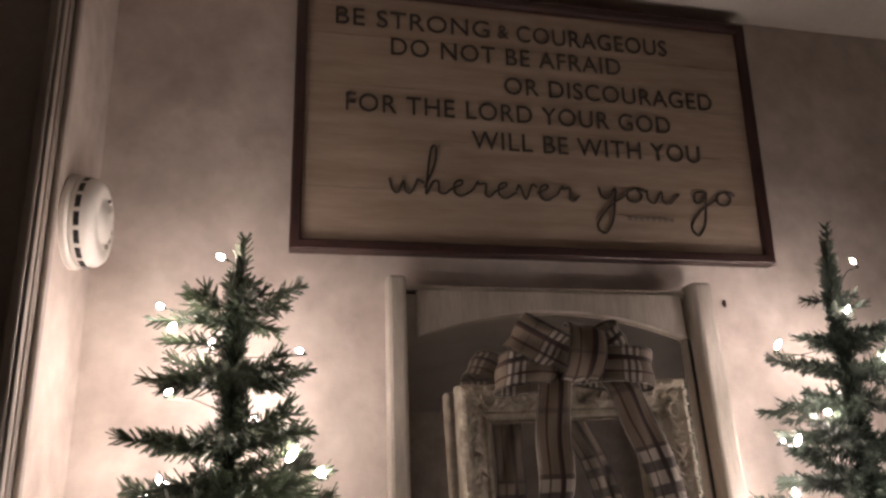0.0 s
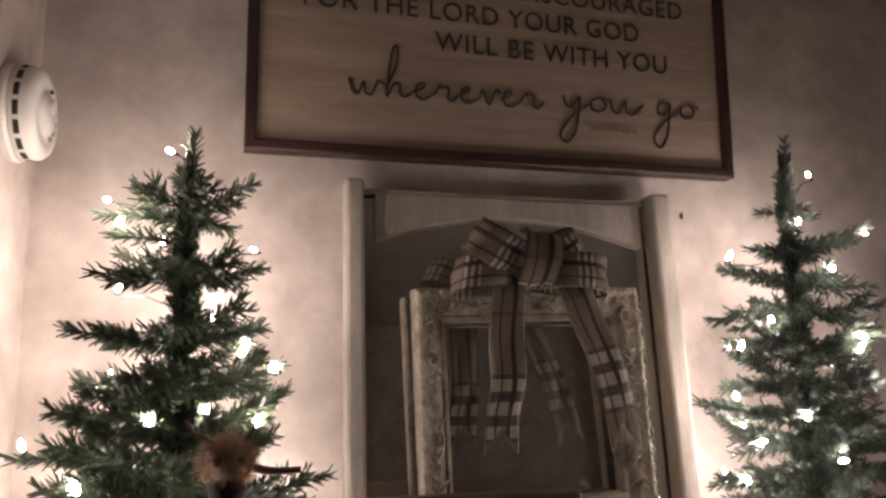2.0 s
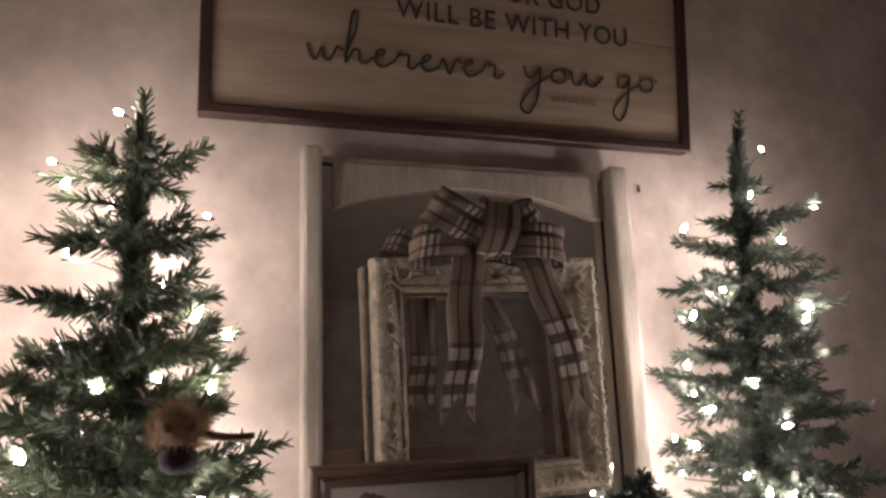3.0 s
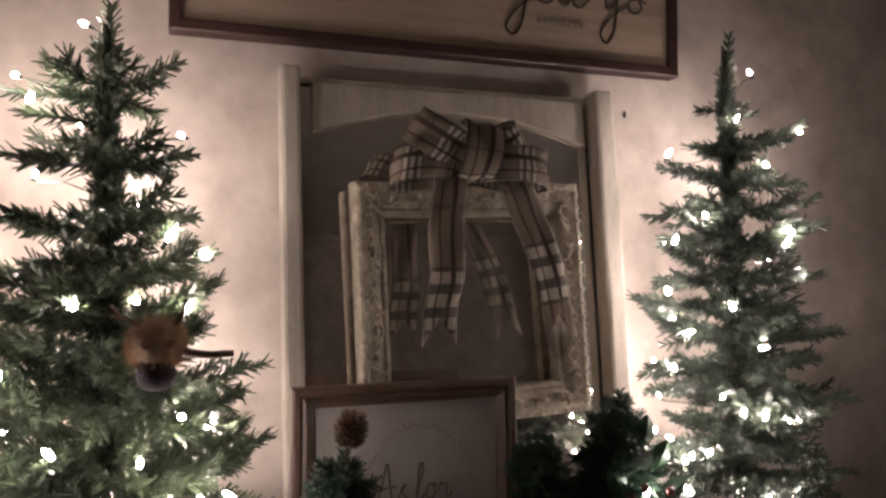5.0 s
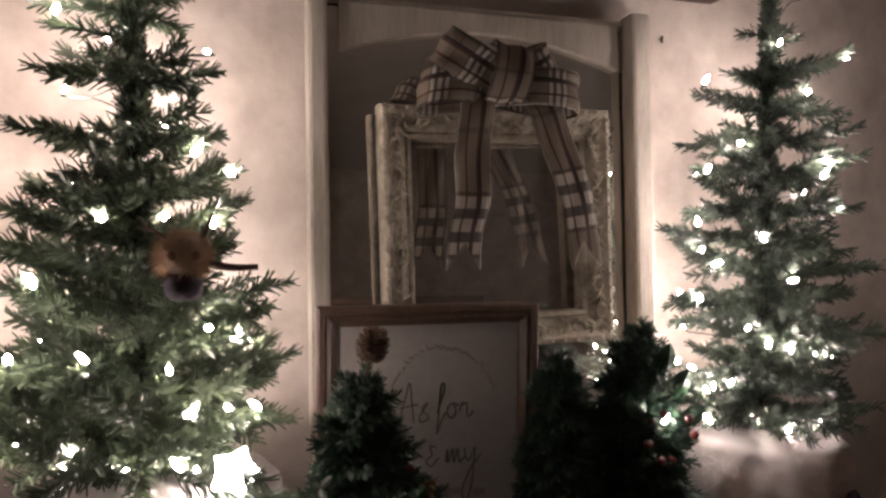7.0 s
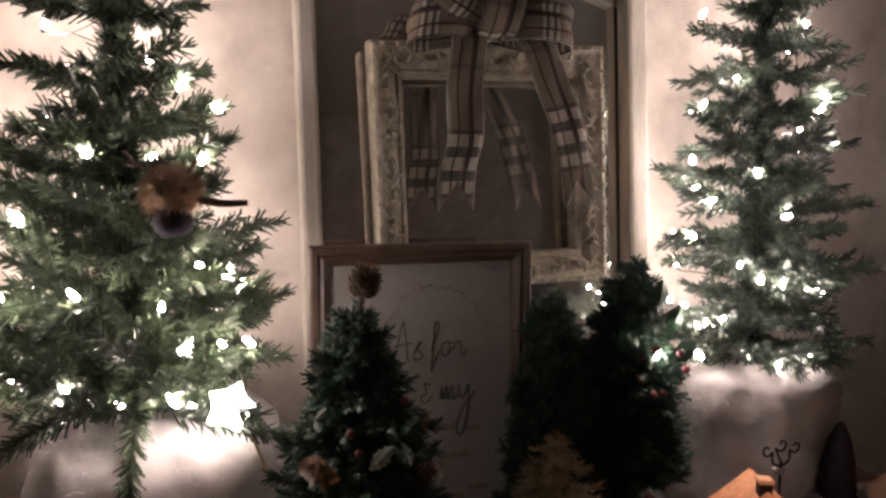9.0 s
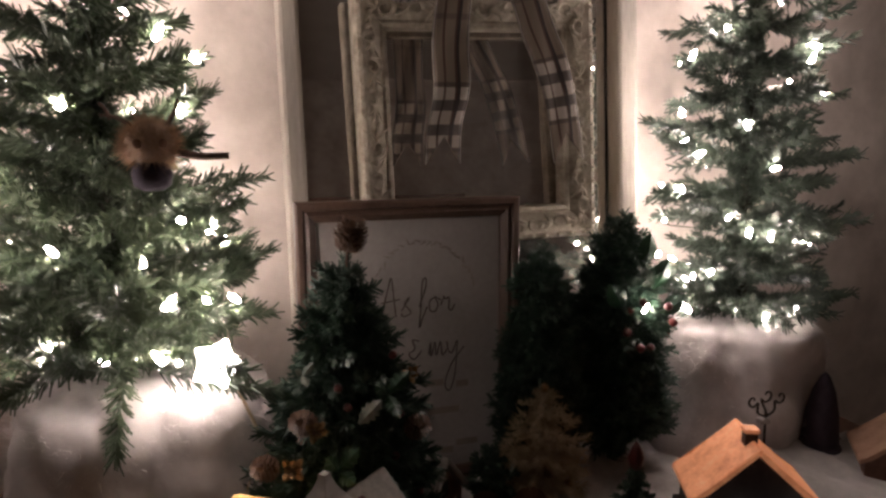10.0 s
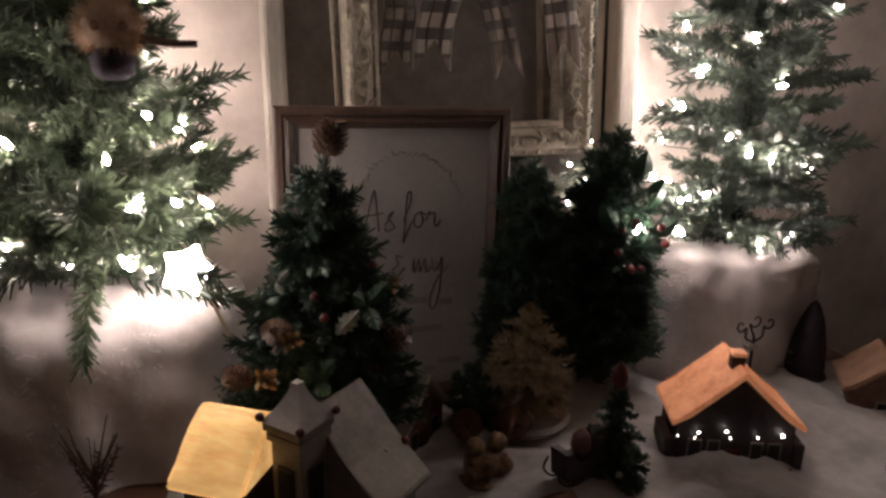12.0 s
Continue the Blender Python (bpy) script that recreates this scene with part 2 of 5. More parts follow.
# brush-script letters: strokes of (x, z) in x-heights; advance last
SCRIPT = {
    "w": ([[(0, 0.9), (0.12, 0.2), (0.3, 0.05), (0.5, 0.8), (0.55, 0.2), (0.75, 0.05), (0.95, 0.75), (1.0, 0.9), (1.25, 0.7)]], 1.25),
    "h": ([[(0, 0.4), (0.38, 2.0), (0.42, 3.1), (0.25, 2.9), (0.1, 1.2), (0.05, 0), (0.3, 0.8), (0.5, 0.8), (0.52, 0.2), (0.75, 0.1), (0.95, 0.4)]], 0.95),
    "e": ([[(0, 0.4), (0.4, 0.75), (0.38, 1.0), (0.15, 0.8), (0.15, 0.2), (0.4, 0), (0.8, 0.4)]], 0.8),
    "r": ([[(0, 0.4), (0.2, 0.95), (0.25, 0.8), (0.5, 0.85), (0.48, 0.2), (0.65, 0.05), (0.85, 0.4)]], 0.85),
    "v": ([[(0, 0.5), (0.12, 0.9), (0.3, 0.1), (0.4, 0.1), (0.62, 0.95), (0.8, 0.8)]], 0.78),
    "y": ([[(0, 0.9), (0.1, 0.3), (0.3, 0.2), (0.55, 0.9), (0.55, 0.4), (0.42, -1.2), (0.12, -2.1), (-0.12, -1.6), (0.3, -0.4), (0.95, 0.5)]], 0.9),
    "o": ([[(0.35, 0.95), (0.08, 0.7), (0.1, 0.15), (0.4, 0.05), (0.58, 0.5), (0.4, 0.95), (0.75, 0.75)]], 0.75),
    "u": ([[(0, 0.9), (0.05, 0.25), (0.28, 0.05), (0.52, 0.85), (0.55, 0.2), (0.8, 0.05), (1.15, 0.7)]], 1.0),
    "g": ([[(0.5, 0.9), (0.15, 0.8), (0.1, 0.2), (0.35, 0.2), (0.55, 0.9), (0.5, 0.1), (0.40, -1.3), (0.1, -2.1), (-0.12, -1.5), (0.3, -0.4), (0.9, 0.4)]], 0.9),
    "A": ([[(0, 0), (0.35, 1.6), (0.5, 2.1), (0.6, 1.2), (0.7, 0)], [(0.0, 0.8), (0.9, 0.95)]], 0.95),
    "s": ([[(0, 0.3), (0.4, 1.0), (0.15, 0.7), (0.45, 0.2), (0.1, 0.0), (0.0, 0.2)]], 0.6),
    "f": ([[(0, 0.4), (0.4, 1.6), (0.4, 2.2), (0.2, 1.9), (0.1, 0.4), (0.0, -0.9), (0.2, -0.3), (0.5, 0.4)]], 0.55),
    "m": ([[(0, 0.2), (0.1, 0.9), (0.12, 0.1), (0.35, 0.9), (0.42, 0.1), (0.65, 0.9), (0.75, 0.1), (1.0, 0.4)]], 1.0),
    "&": ([[(0.6, 0.9), (0.25, 1.0), (0.35, 0.55), (0.05, 0.3), (0.3, 0.0), (0.7, 0.4)]], 0.8),
    " ": ([], 0.75),
}


def script(name, text, x, z, w, xh, y, parent, material, r):
    """Handwritten words as flat brush strokes, from x over a width w."""
    total = sum(SCRIPT[c][1] for c in text)
    sx, at, bm = w / total, x, bmesh.new()
    for c in text:
        for stroke in SCRIPT[c][0]:
            tube(bm, smooth_line([(at + sx * px, y, z + xh * pz) for px, pz in stroke], 5), r, r, 5)
        at += sx * SCRIPT[c][1]
    return part(name, bm, material, parent)


# ---- the room ----
WX, WY, TOP = -0.325, 1.52, 2.44
tagged(part("floor", boxed(-1.7, 3.1, -2.6, 1.7, -0.1, 0.0), M_FLOOR), "dark wooden floor of the room", "floor", kind="structure")
tagged(part("ceiling", boxed(-1.7, 3.1, -2.6, 1.7, TOP, TOP + 0.1), M_CEIL), "plain off-white painted ceiling", "ceiling", kind="structure")
tagged(part("wall_north", boxed(WX - 0.12, 3.1, WY, WY + 0.12, 0, TOP), M_WALL), "cream textured plaster wall lit by fairy lights", "wall", kind="structure")
bm = boxed(WX - 0.1, WX, 1.24, WY, 0, TOP)
box(bm, WX - 0.1, WX, 0.30, 1.24, 2.25, TOP)
box(bm, WX - 0.1, WX, -2.5, 0.30, 0, TOP)
tagged(part("wall_west", bm, M_WALL), "cream plaster wall with a doorway", "wall", kind="structure")
tagged(part("wall_east", boxed(3.0, 3.1, -2.5, WY, 0, TOP), M_WALL), "plain cream plaster wall", "wall", kind="structure")
tagged(part("wall_south", boxed(-1.7, 3.1, -2.6, -2.5, 0, TOP), M_WALL), "plain cream plaster wall", "wall", kind="structure")
# Added walls close the hall; their darker paint carries the doorway's gloom.
tagged(part("wall_hall", boxed(-1.7, -1.6, -2.5, WY, 0, TOP), M_CASING), "hall wall painted dark for the unlit doorway", "wall", kind="structure")
tagged(part("wall_hall_end", boxed(-1.6, WX - 0.12, WY, WY + 0.1, 0, TOP), M_CASING), "hall end wall painted dark for the unlit doorway", "wall", kind="structure")

casing = tagged(new("door_casing"), "stained grey-brown moulded door casing", "trim", kind="structure")
casing.matrix_basis = pose(WX, 0, 0)
for name, a, b, d in (("casing_board", 1.208, 1.270, 0.014), ("casing_bead", 1.258, 1.272, 0.022), ("casing_bead", 1.212, 1.224, 0.019), ("casing_bead", 1.234, 1.242, 0.017)):
    part(name, boxed(-0.0 if name == "casing_board" else 0.0142, d, a, b, 0, 2.31, 0.003), M_CASING, casing)
part("jamb", boxed(-0.12, -0.002, 1.222, 1.2398, 0, 2.25, 0.002), M_CASING, casing)

# nail
nail = thing("nail", pose(0.815, WY, 1.806, 90), "small dark nail sticking out of the plaster wall", "nail")
part("shank", lathe(bmesh.new(), [(0.0015, -0.004), (0.0015, 0.006)], 8), M_SIGNFR, nail)
part("head", boxed(-0.0028, 0.0028, -0.008, 0.005, 0.0055, 0.0085, 0.001), M_SIGNFR, nail)


# ---- smoke detector on the west wall ----
det = thing("smoke_detector", pose(WX, 1.408, 1.888, 0, 90, 0), "round white plastic smoke detector on the narrow wall", "smoke detector")
part("base_plate", lathe(bmesh.new(), [(0.070, 0.0), (0.071, 0.008), (0.069, 0.011)], 40), M_PLASTIC, det, smooth=False)
part("body", lathe(bmesh.new(), [(0.066, 0.0112), (0.067, 0.016), (0.066, 0.034), (0.060, 0.042), (0.046, 0.0445), (0.044, 0.0425), (0.030, 0.0425), (0.028, 0.047), (0.006, 0.049)], 44), M_PLASTIC, det, smooth=True)
for k in range(16):
    bm = bmesh.new()
    a0, a1 = k * math.tau / 16 + 0.05, (k + 1) * math.tau / 16 - 0.05
    ring = [(math.cos(a0 + (a1 - a0) * i / 5), math.sin(a0 + (a1 - a0) * i / 5)) for i in range(6)]
    lo = [bm.verts.new((0.0675 * c, 0.0675 * s, 0.019)) for c, s in ring]
    hi = [bm.verts.new((0.0675 * c, 0.0675 * s, 0.026)) for c, s in ring]
    lo2 = [bm.verts.new((0.060 * c, 0.060 * s, 0.019)) for c, s in ring]
    hi2 = [bm.verts.new((0.060 * c, 0.060 * s, 0.026)) for c, s in ring]
    for i in range(5):
        for p, q in ((lo, hi), (hi, hi2), (hi2, lo2), (lo2, lo)):
            bm.faces.new((p[i], p[i + 1], q[i + 1], q[i]))
    part("vent_slot", bm, M_BLACK, det)
part("test_button", lathe(bmesh.new(), [(0.010, 0.046), (0.010, 0.051), (0.007, 0.0525)], 16, (-0.012, 0.006, 0)), M_PLASTIC, det)
part("indicator_lamp", lathe(bmesh.new(), [(0.003, 0.043), (0.003, 0.046), (0.001, 0.047)], 10, (-0.038, 0.012, 0)), M_SIGNFR, det)
for k in range(5):
    a = 0.6 + 0.45 * k
    part("grille_rib", lathe(bmesh.new(), [(0.004, 0.042), (0.004, 0.0455), (0.002, 0.046)], 8, (0.037 * math.cos(a), 0.037 * math.sin(a), 0)), M_CASING, det)


# ---- the framed wooden sign ----
SW, SH = 0.934, 0.526
sign = thing("wall_sign", pose(-0.012, 1.517, 1.880, 1.0), "wooden plank sign with dark frame and painted verse", "sign")
prof = [(0, 0), (0, -0.030), (0.003, -0.033), (0.016, -0.033), (0.019, -0.030), (0.019, 0)]
for side in ("bottom", "top", "left", "right"):
    part("frame_rail", mitred(bmesh.new(), side, SW, SH, prof), M_SIGNFR, sign, "dark red-brown frame rail")
edges = [0.0192, 0.118, 0.218, 0.318, 0.420, SH - 0.0192]
for a, b in zip(edges, edges[1:]):
    part("plank", boxed(0.0192, SW - 0.0192, -0.020, -0.006, a + 0.0002, b - 0.0002, 0.0006), M_SIGN, sign, "pale whitewashed plank")
INK = -0.0212
for text, x0, x1, z0 in (("BE STRONG", 0.059, 0.357, 2.320), ("COURAGEOUS", 0.413, 0.739, 2.318), ("DO NOT BE AFRAID", 0.163, 0.631, 2.265), ("OR DISCOURAGED", 0.383, 0.829, 2.203), ("FOR THE LORD YOUR GOD", 0.080, 0.729, 2.145), ("WILL BE WITH YOU", 0.315, 0.788, 2.086)):
    lettering("letter", text, x0 + 0.012, z0 - 1.880, x1 - x0, 0.036, INK, sign, M_INK)
lettering("ampersand", "&", 0.386, 2.322 - 1.880, 0.022, 0.028, INK, sign, M_BROWNINK)
script("handwritten_word", "wherever", 0.172, 0.112, 0.362, 0.030, INK, sign, M_INK, 0.0023)
script("handwritten_word", "you", 0.575, 0.116, 0.160, 0.030, INK, sign, M_INK, 0.0023)
script("handwritten_word", "go", 0.772, 0.118, 0.095, 0.030, INK, sign, M_INK, 0.0023)
bm = bmesh.new()
for k in range(8):
    box(bm, 0.630 + 0.0125 * k, 0.639 + 0.0125 * k, INK - 0.0006, INK, 0.079, 0.088)
part("small_reference", bm, M_FAINT, sign, "tiny faded caption")


# ---- sideboard that carries it all ----
side = thing("sideboard", pose(0.55, 1.17, 0), "dark reddish wooden sideboard under the display", "sideboard")
part("top", boxed(-0.87, 0.60, -0.36, 0.345, TABLE - 0.03, TABLE, 0.004), M_TABLE, side)
part("body", boxed(-0.82, 0.56, -0.32, 0.335, 0.08, TABLE - 0.0302, 0.003), M_TABLE, side)
for x in (-0.80, 0.48):
    for y in (-0.31, 0.27):
        part("foot", boxed(x, x + 0.06, y, y + 0.06, 0, 0.0798, 0.003), M_TABLE, side)


# ---- tall mirror in a white wooden frame ----
MX0, MX1, MZ = 0.151, 0.755, 0.937
mirror = thing("mirror", pose(MX0, 1.386, TABLE, -4.9), "tall arched mirror in whitewashed wooden frame leaning on the wall", "mirror")
MW, LP, RP = MX1 - MX0, 0.032, 0.040
for x0, x1 in ((0, LP), (MW - RP, MW)):
    bm = boxed(x0, x1, -0.008, 0.036, 0, MZ, 0.007)
    part("post", bm, M_WHITEWOOD, mirror, "whitewashed post with rounded edges")
PX0, PX1 = LP + 0.022, MW - RP - 0.014
arch = [(PX0 + (PX1 - PX0) * k / 24, MZ - 0.100 + 0.047 * (1 - (2 * k / 24 - 1) ** 2)) for k in range(25)]
part("arched_panel", prism(bmesh.new(), [*arch, (PX1, MZ - 0.020), (PX0, MZ - 0.020)], 0.016, 0.0298), M_WHITEWOOD, mirror, "cream arched top panel")
part("glass", boxed(LP + 0.0002, MW - RP - 0.0002, 0.0302, 0.034, 0.03, MZ - 0.024), M_MIRROR, mirror, "dark reflecting mirror glass")
part("bottom_rail", boxed(LP + 0.0002, MW - RP - 0.0002, 0.0, 0.030, 0, 0.0298, 0.003), M_WHITEWOOD, mirror)
part("top_rail", boxed(LP + 0.0002, MW - RP - 0.0002, 0.020, 0.0338, MZ - 0.0196, MZ - 0.010, 0.002), M_WHITEWOOD, mirror)
# Thin black strip where the glass meets the right post.
part("corner_strip", boxed(MW - RP - 0.0030, MW - RP - 0.0005, 0.0270, 0.0300, 0.03, MZ - 0.100), M_BLACK, mirror, "dark strip along the corner of glass and post")
part("backing", boxed(LP + 0.0002, MW - RP - 0.0002, 0.0342, 0.038, 0, MZ - 0.0121), M_TABLE, mirror)


# ---- carved open frame hung before the mirror ----
FW, FH = 0.397, 0.392
carved = thing("carved_frame", pose(0.265, 1.436, 1.253, -3.2, -1.2, 0), "cream distressed carved picture frame without glass", "picture frame")
prof = [(0.004, 0.0), (0.0, -0.006), (0.0, -0.034), (0.004, -0.042), (0.010, -0.044), (0.016, -0.040), (0.030, -0.034), (0.042, -0.026), (0.046, -0.028), (0.052, -0.026), (0.054, -0.016), (0.054, 0.0)]
for s_ in ("bottom", "top", "left", "right"):
    part("rail", mitred(bmesh.new(), s_, FW, FH, prof), M_CARVED, carved, smooth=False)


def scroll_leaf(k):
    """An acanthus scroll: a curl with three lobes."""
    bm = bmesh.new()
    pts = [(0.012 * (1 - t / 9) * math.cos(t * 0.75) + 0.010, -0.002, 0.012 * (1 - t / 9) * math.sin(t * 0.75)) for t in range(9)]
    tube(bm, pts, 0.0030, 0.0014, 6)
    for j, a in enumerate((-0.6, 0.1, 0.8)):
        tube(bm, smooth_line([(0, 0, 0), (-0.009 * math.cos(a), -0.003, 0.009 * math.sin(a)), (-0.019 * math.cos(a), 0.0, 0.014 * math.sin(a) + 0.003 * j)], 3), 0.0034, 0.0008, 6)
    me = bpy.data.meshes.new("scroll")
    bm.to_mesh(me)
    bm.free()
    me.materials.append(M_CARVED)
    return me


leaf_me = scroll_leaf(0)
for s_, length in (("top", FW), ("bottom", FW), ("left", FH), ("right", FH)):
    count = 8
    for k in range(count):
        u = 0.035 + (length - 0.07) * k / (count - 1)
        flip = -1 if k >= count / 2 else 1
        x, z, turn = {"top": (u, FH - 0.026, 0), "bottom": (u, 0.026, 180), "left": (0.026, u, 90), "right": (FW - 0.026, u, -90)}[s_]
        o = new("carved_scroll", leaf_me)
        o.parent = carved
        o.matrix_basis = pose(x, -0.0350, z, 0, turn, 0) @ Matrix.Diagonal((flip * 1.35, 1.5, 1.35 if k % 2 else -1.35, 1))
for k in range(64):
    s_ = k % 4
    u = 0.02 + (k // 4) * 0.0235
    x, z = ((u, FH - 0.006), (u, 0.006), (0.006, u), (FW - 0.006, u))[s_]
    if u < FH - 0.015:
        if k == 0:
            bead_bm = bmesh.new()
            bmesh.ops.create_icosphere(bead_bm, subdivisions=1, radius=0.0042)
            bead = part("edge_bead", bead_bm, M_CARVED, carved)
            bead_me = bead.data
        else:
            bead = new("edge_bead", bead_me)
            bead.parent = carved
        bead.location = (x, -0.0425, z)


# ---- plaid bow with two tails ----
def ribbon(name, parent, path, wide, width, v0=0.0, rep=0.15, notch=0.0, label=""):
    """A cloth strip along a path; wide: direction of its width at start and end; notch: swallow-tail depth."""
    pts = smooth_line(path, 7)
    bm = bmesh.new()
    uv = bm.loops.layers.uv.new("UVMap")
    n, lines = 8, ([], [])
    wide = [Vector(w) for w in wide]
    run = [0.0]
    for a, b in zip(pts, pts[1:]):
        run.append(run[-1] + (b - a).length)
    total, steps = run[-1], len(pts) - 1

    def at(dist):
        j = min(max(0, int(np.searchsorted(run, dist)) - 1), steps - 1)
        t = (dist - run[j]) / max(1e-9, run[j + 1] - run[j])
        d = (pts[min(j + 2, steps)] - pts[max(j - 1, 0)]).normalized()
        f = dist / total * (len(wide) - 1)
        m = min(int(f), len(wide) - 2)
        return pts[j].lerp(pts[j + 1], t), d, wide[m].lerp(wide[m + 1], f - m).normalized()

    rows = []
    for i in range(steps + 1):
        row = []
        for k in range(n + 1):
            s = k / n
            dist = (total - notch * (1 - abs(2 * s - 1))) * i / steps
            p, d, w = at(dist)
            q = p + w * ((s - 0.5) * width) + d.cross(w).normalized() * (0.0022 * math.sin(9 * s + 40 * dist))
            row.append((bm.verts.new(q), s, v0 + dist / rep))
        rows.append(row)
        lines[0].append(row[0][0].co.copy())
        lines[1].append(row[n][0].co.copy())
    for a, b in zip(rows, rows[1:]):
        for k in range(n):
            quad = (a[k], a[k + 1], b[k + 1], b[k])
            f = bm.faces.new([q[0] for q in quad])
            f.smooth = True
            for lp, q in zip(f.loops, quad):
                lp[uv].uv = (q[1], q[2])
    me = bpy.data.meshes.new(name)
    bm.to_mesh(me)
    bm.free()
    me.materials.append(M_PLAID)
    ob = new(name, me)
    ob.parent = parent
    sol = ob.modifiers.new("thickness", "SOLIDIFY")
    sol.thickness = 0.0012
    for line in lines:
        part("wired_edge", tube(bmesh.new(), line, 0.0010, 0.0010, 5), M_INK, ob)
    return ob


def loop_path(knot, tip, normal, fat):
    """Out from the knot to the tip and back, bulging by fat along the normal."""
    k, t, n = Vector(knot), Vector(tip), Vector(normal).normalized()
    d = t - k
    return [k, k + d * 0.45 + n * fat, k + d * 0.85 + n * fat * 0.95, t, k + d * 0.85 - n * fat * 0.8, k + d * 0.45 - n * fat * 0.7, k]


bow = thing("ribbon_bow", pose(0.425, 1.375, 1.648), "brown, cream and black plaid ribbon bow on the carved frame", "bow")
UPW, OUT = (0.1, -0.2, 1), (0, -1, 0)
ribbon("loop", bow, loop_path((0.0, -0.005, 0.022), (-0.122, -0.014, 0.010), (0, -1, 0.25), 0.030), [(0.15, -0.1, 1), (0.1, -0.1, 1)], 0.058, 0.42, 0.085)
ribbon("loop", bow, loop_path((0.005, -0.020, 0.030), (-0.095, -0.030, 0.078), (-0.3, -1, -0.2), 0.024), [(0.55, -0.25, 0.8), (0.5, -0.25, 0.85)], 0.062, 0.1, 0.095)
ribbon("loop", bow, loop_path((0.0, -0.005, 0.022), (0.138, -0.012, 0.014), (0, -1, 0.25), 0.026), [(-0.1, -0.1, 1), (-0.05, -0.1, 1)], 0.056, 0.5, 0.085)
ribbon("loop", bow, loop_path((0.02, 0.005, 0.030), (0.098, 0.004, 0.076), (0.3, -1, -0.2), 0.020), [(-0.55, -0.2, 0.8), (-0.5, -0.2, 0.85)], 0.052, 0.8, 0.095)
ribbon("knot", bow, [(0.012, 0.006, -0.004), (0.010, -0.034, 0.004), (0.016, -0.050, 0.040), (0.024, -0.036, 0.080), (0.028, 0.004, 0.084)], [(1, 0, 0.1), (1, 0, -0.25)], 0.062, 0.6, 0.16)
ribbon("tail", bow, [(-0.025, -0.010, 0.015), (-0.032, -0.024, -0.01), (-0.037, -0.018, -0.08), (-0.036, -0.020, -0.15), (-0.046, -0.017, -0.20), (-0.050, -0.018, -0.257)], [(1, 0, 0), (1, -0.12, 0), (1, 0.1, 0)], 0.054, -0.135, 0.26, 0.044)
ribbon("tail", bow, [(0.055, -0.010, 0.015), (0.078, -0.024, -0.008), (0.102, -0.020, -0.06), (0.126, -0.018, -0.11), (0.144, -0.020, -0.17), (0.160, -0.018, -0.258)], [(0.93, 0, 0.3), (0.95, -0.05, 0.2), (0.97, 0.12, 0.12)], 0.054, -0.05, 0.26, 0.046)


# ---- brown picture frame with printed verse ----
BW, BH = 0.334, 0.446
brown = thing("picture_frame", pose(0.146, 1.316, TABLE + 0.001, -2.0, 0.6, 0), "dark walnut picture frame with printed verse", "picture frame")
prof = [(0, 0.012), (0, -0.010), (0.003, -0.014), (0.010, -0.014), (0.013, -0.009), (0.019, -0.012), (0.024, -0.008), (0.029, -0.004), (0.029, 0.012)]
for s_ in ("bottom", "top", "left", "right"):
    part("frame_rail", mitred(bmesh.new(), s_, BW, BH, prof), M_BROWNFR, brown)
part("print", boxed(0.0292, BW - 0.0292, 0.002, 0.006, 0.0292, BH - 0.0292), M_PAPER, brown, "greyish white printed sheet")
script("handwritten_word", "As", 0.120, 0.272, 0.050, 0.028, 0.0018, brown, M_BROWNINK, 0.0011)
script("handwritten_word", "for", 0.178, 0.275, 0.056, 0.024, 0.0018, brown, M_BROWNINK, 0.0011)
script("handwritten_word", "&", 0.160, 0.205, 0.024, 0.030, 0.0018, brown, M_BROWNINK, 0.0010)
script("handwritten_word", "my", 0.192, 0.205, 0.055, 0.026, 0.0018, brown, M_BROWNINK, 0.0010)
for x0, z0, w in ((0.185, 0.160, 0.03), (0.235, 0.155, 0.02), (0.19, 0.115, 0.05), (0.235, 0.06, 0.035), (0.21, 0.05, 0.02)):
    part("faded_word", boxed(x0, x0 + w, 0.0010, 0.0019, z0, z0 + 0.010), M_FAINT, brown, "faded unreadable word")
rng = random.Random(5)
for k in range(26):
    a = 0.35 + k * 0.098
    c, s = math.cos(a), math.sin(a)
    p = Vector((0.185 + 0.085 * c, 0.0018, 0.275 + 0.108 * s))
    d = Vector((-s + rng.uniform(-0.8, 0.8), 0, c + rng.uniform(-0.8, 0.8))).normalized() * 0.010
    part("wreath_leaf", tube(bmesh.new(), [p, p + d * 0.5, p + d], 0.0016, 0.0004, 5), M_FAINT, brown)


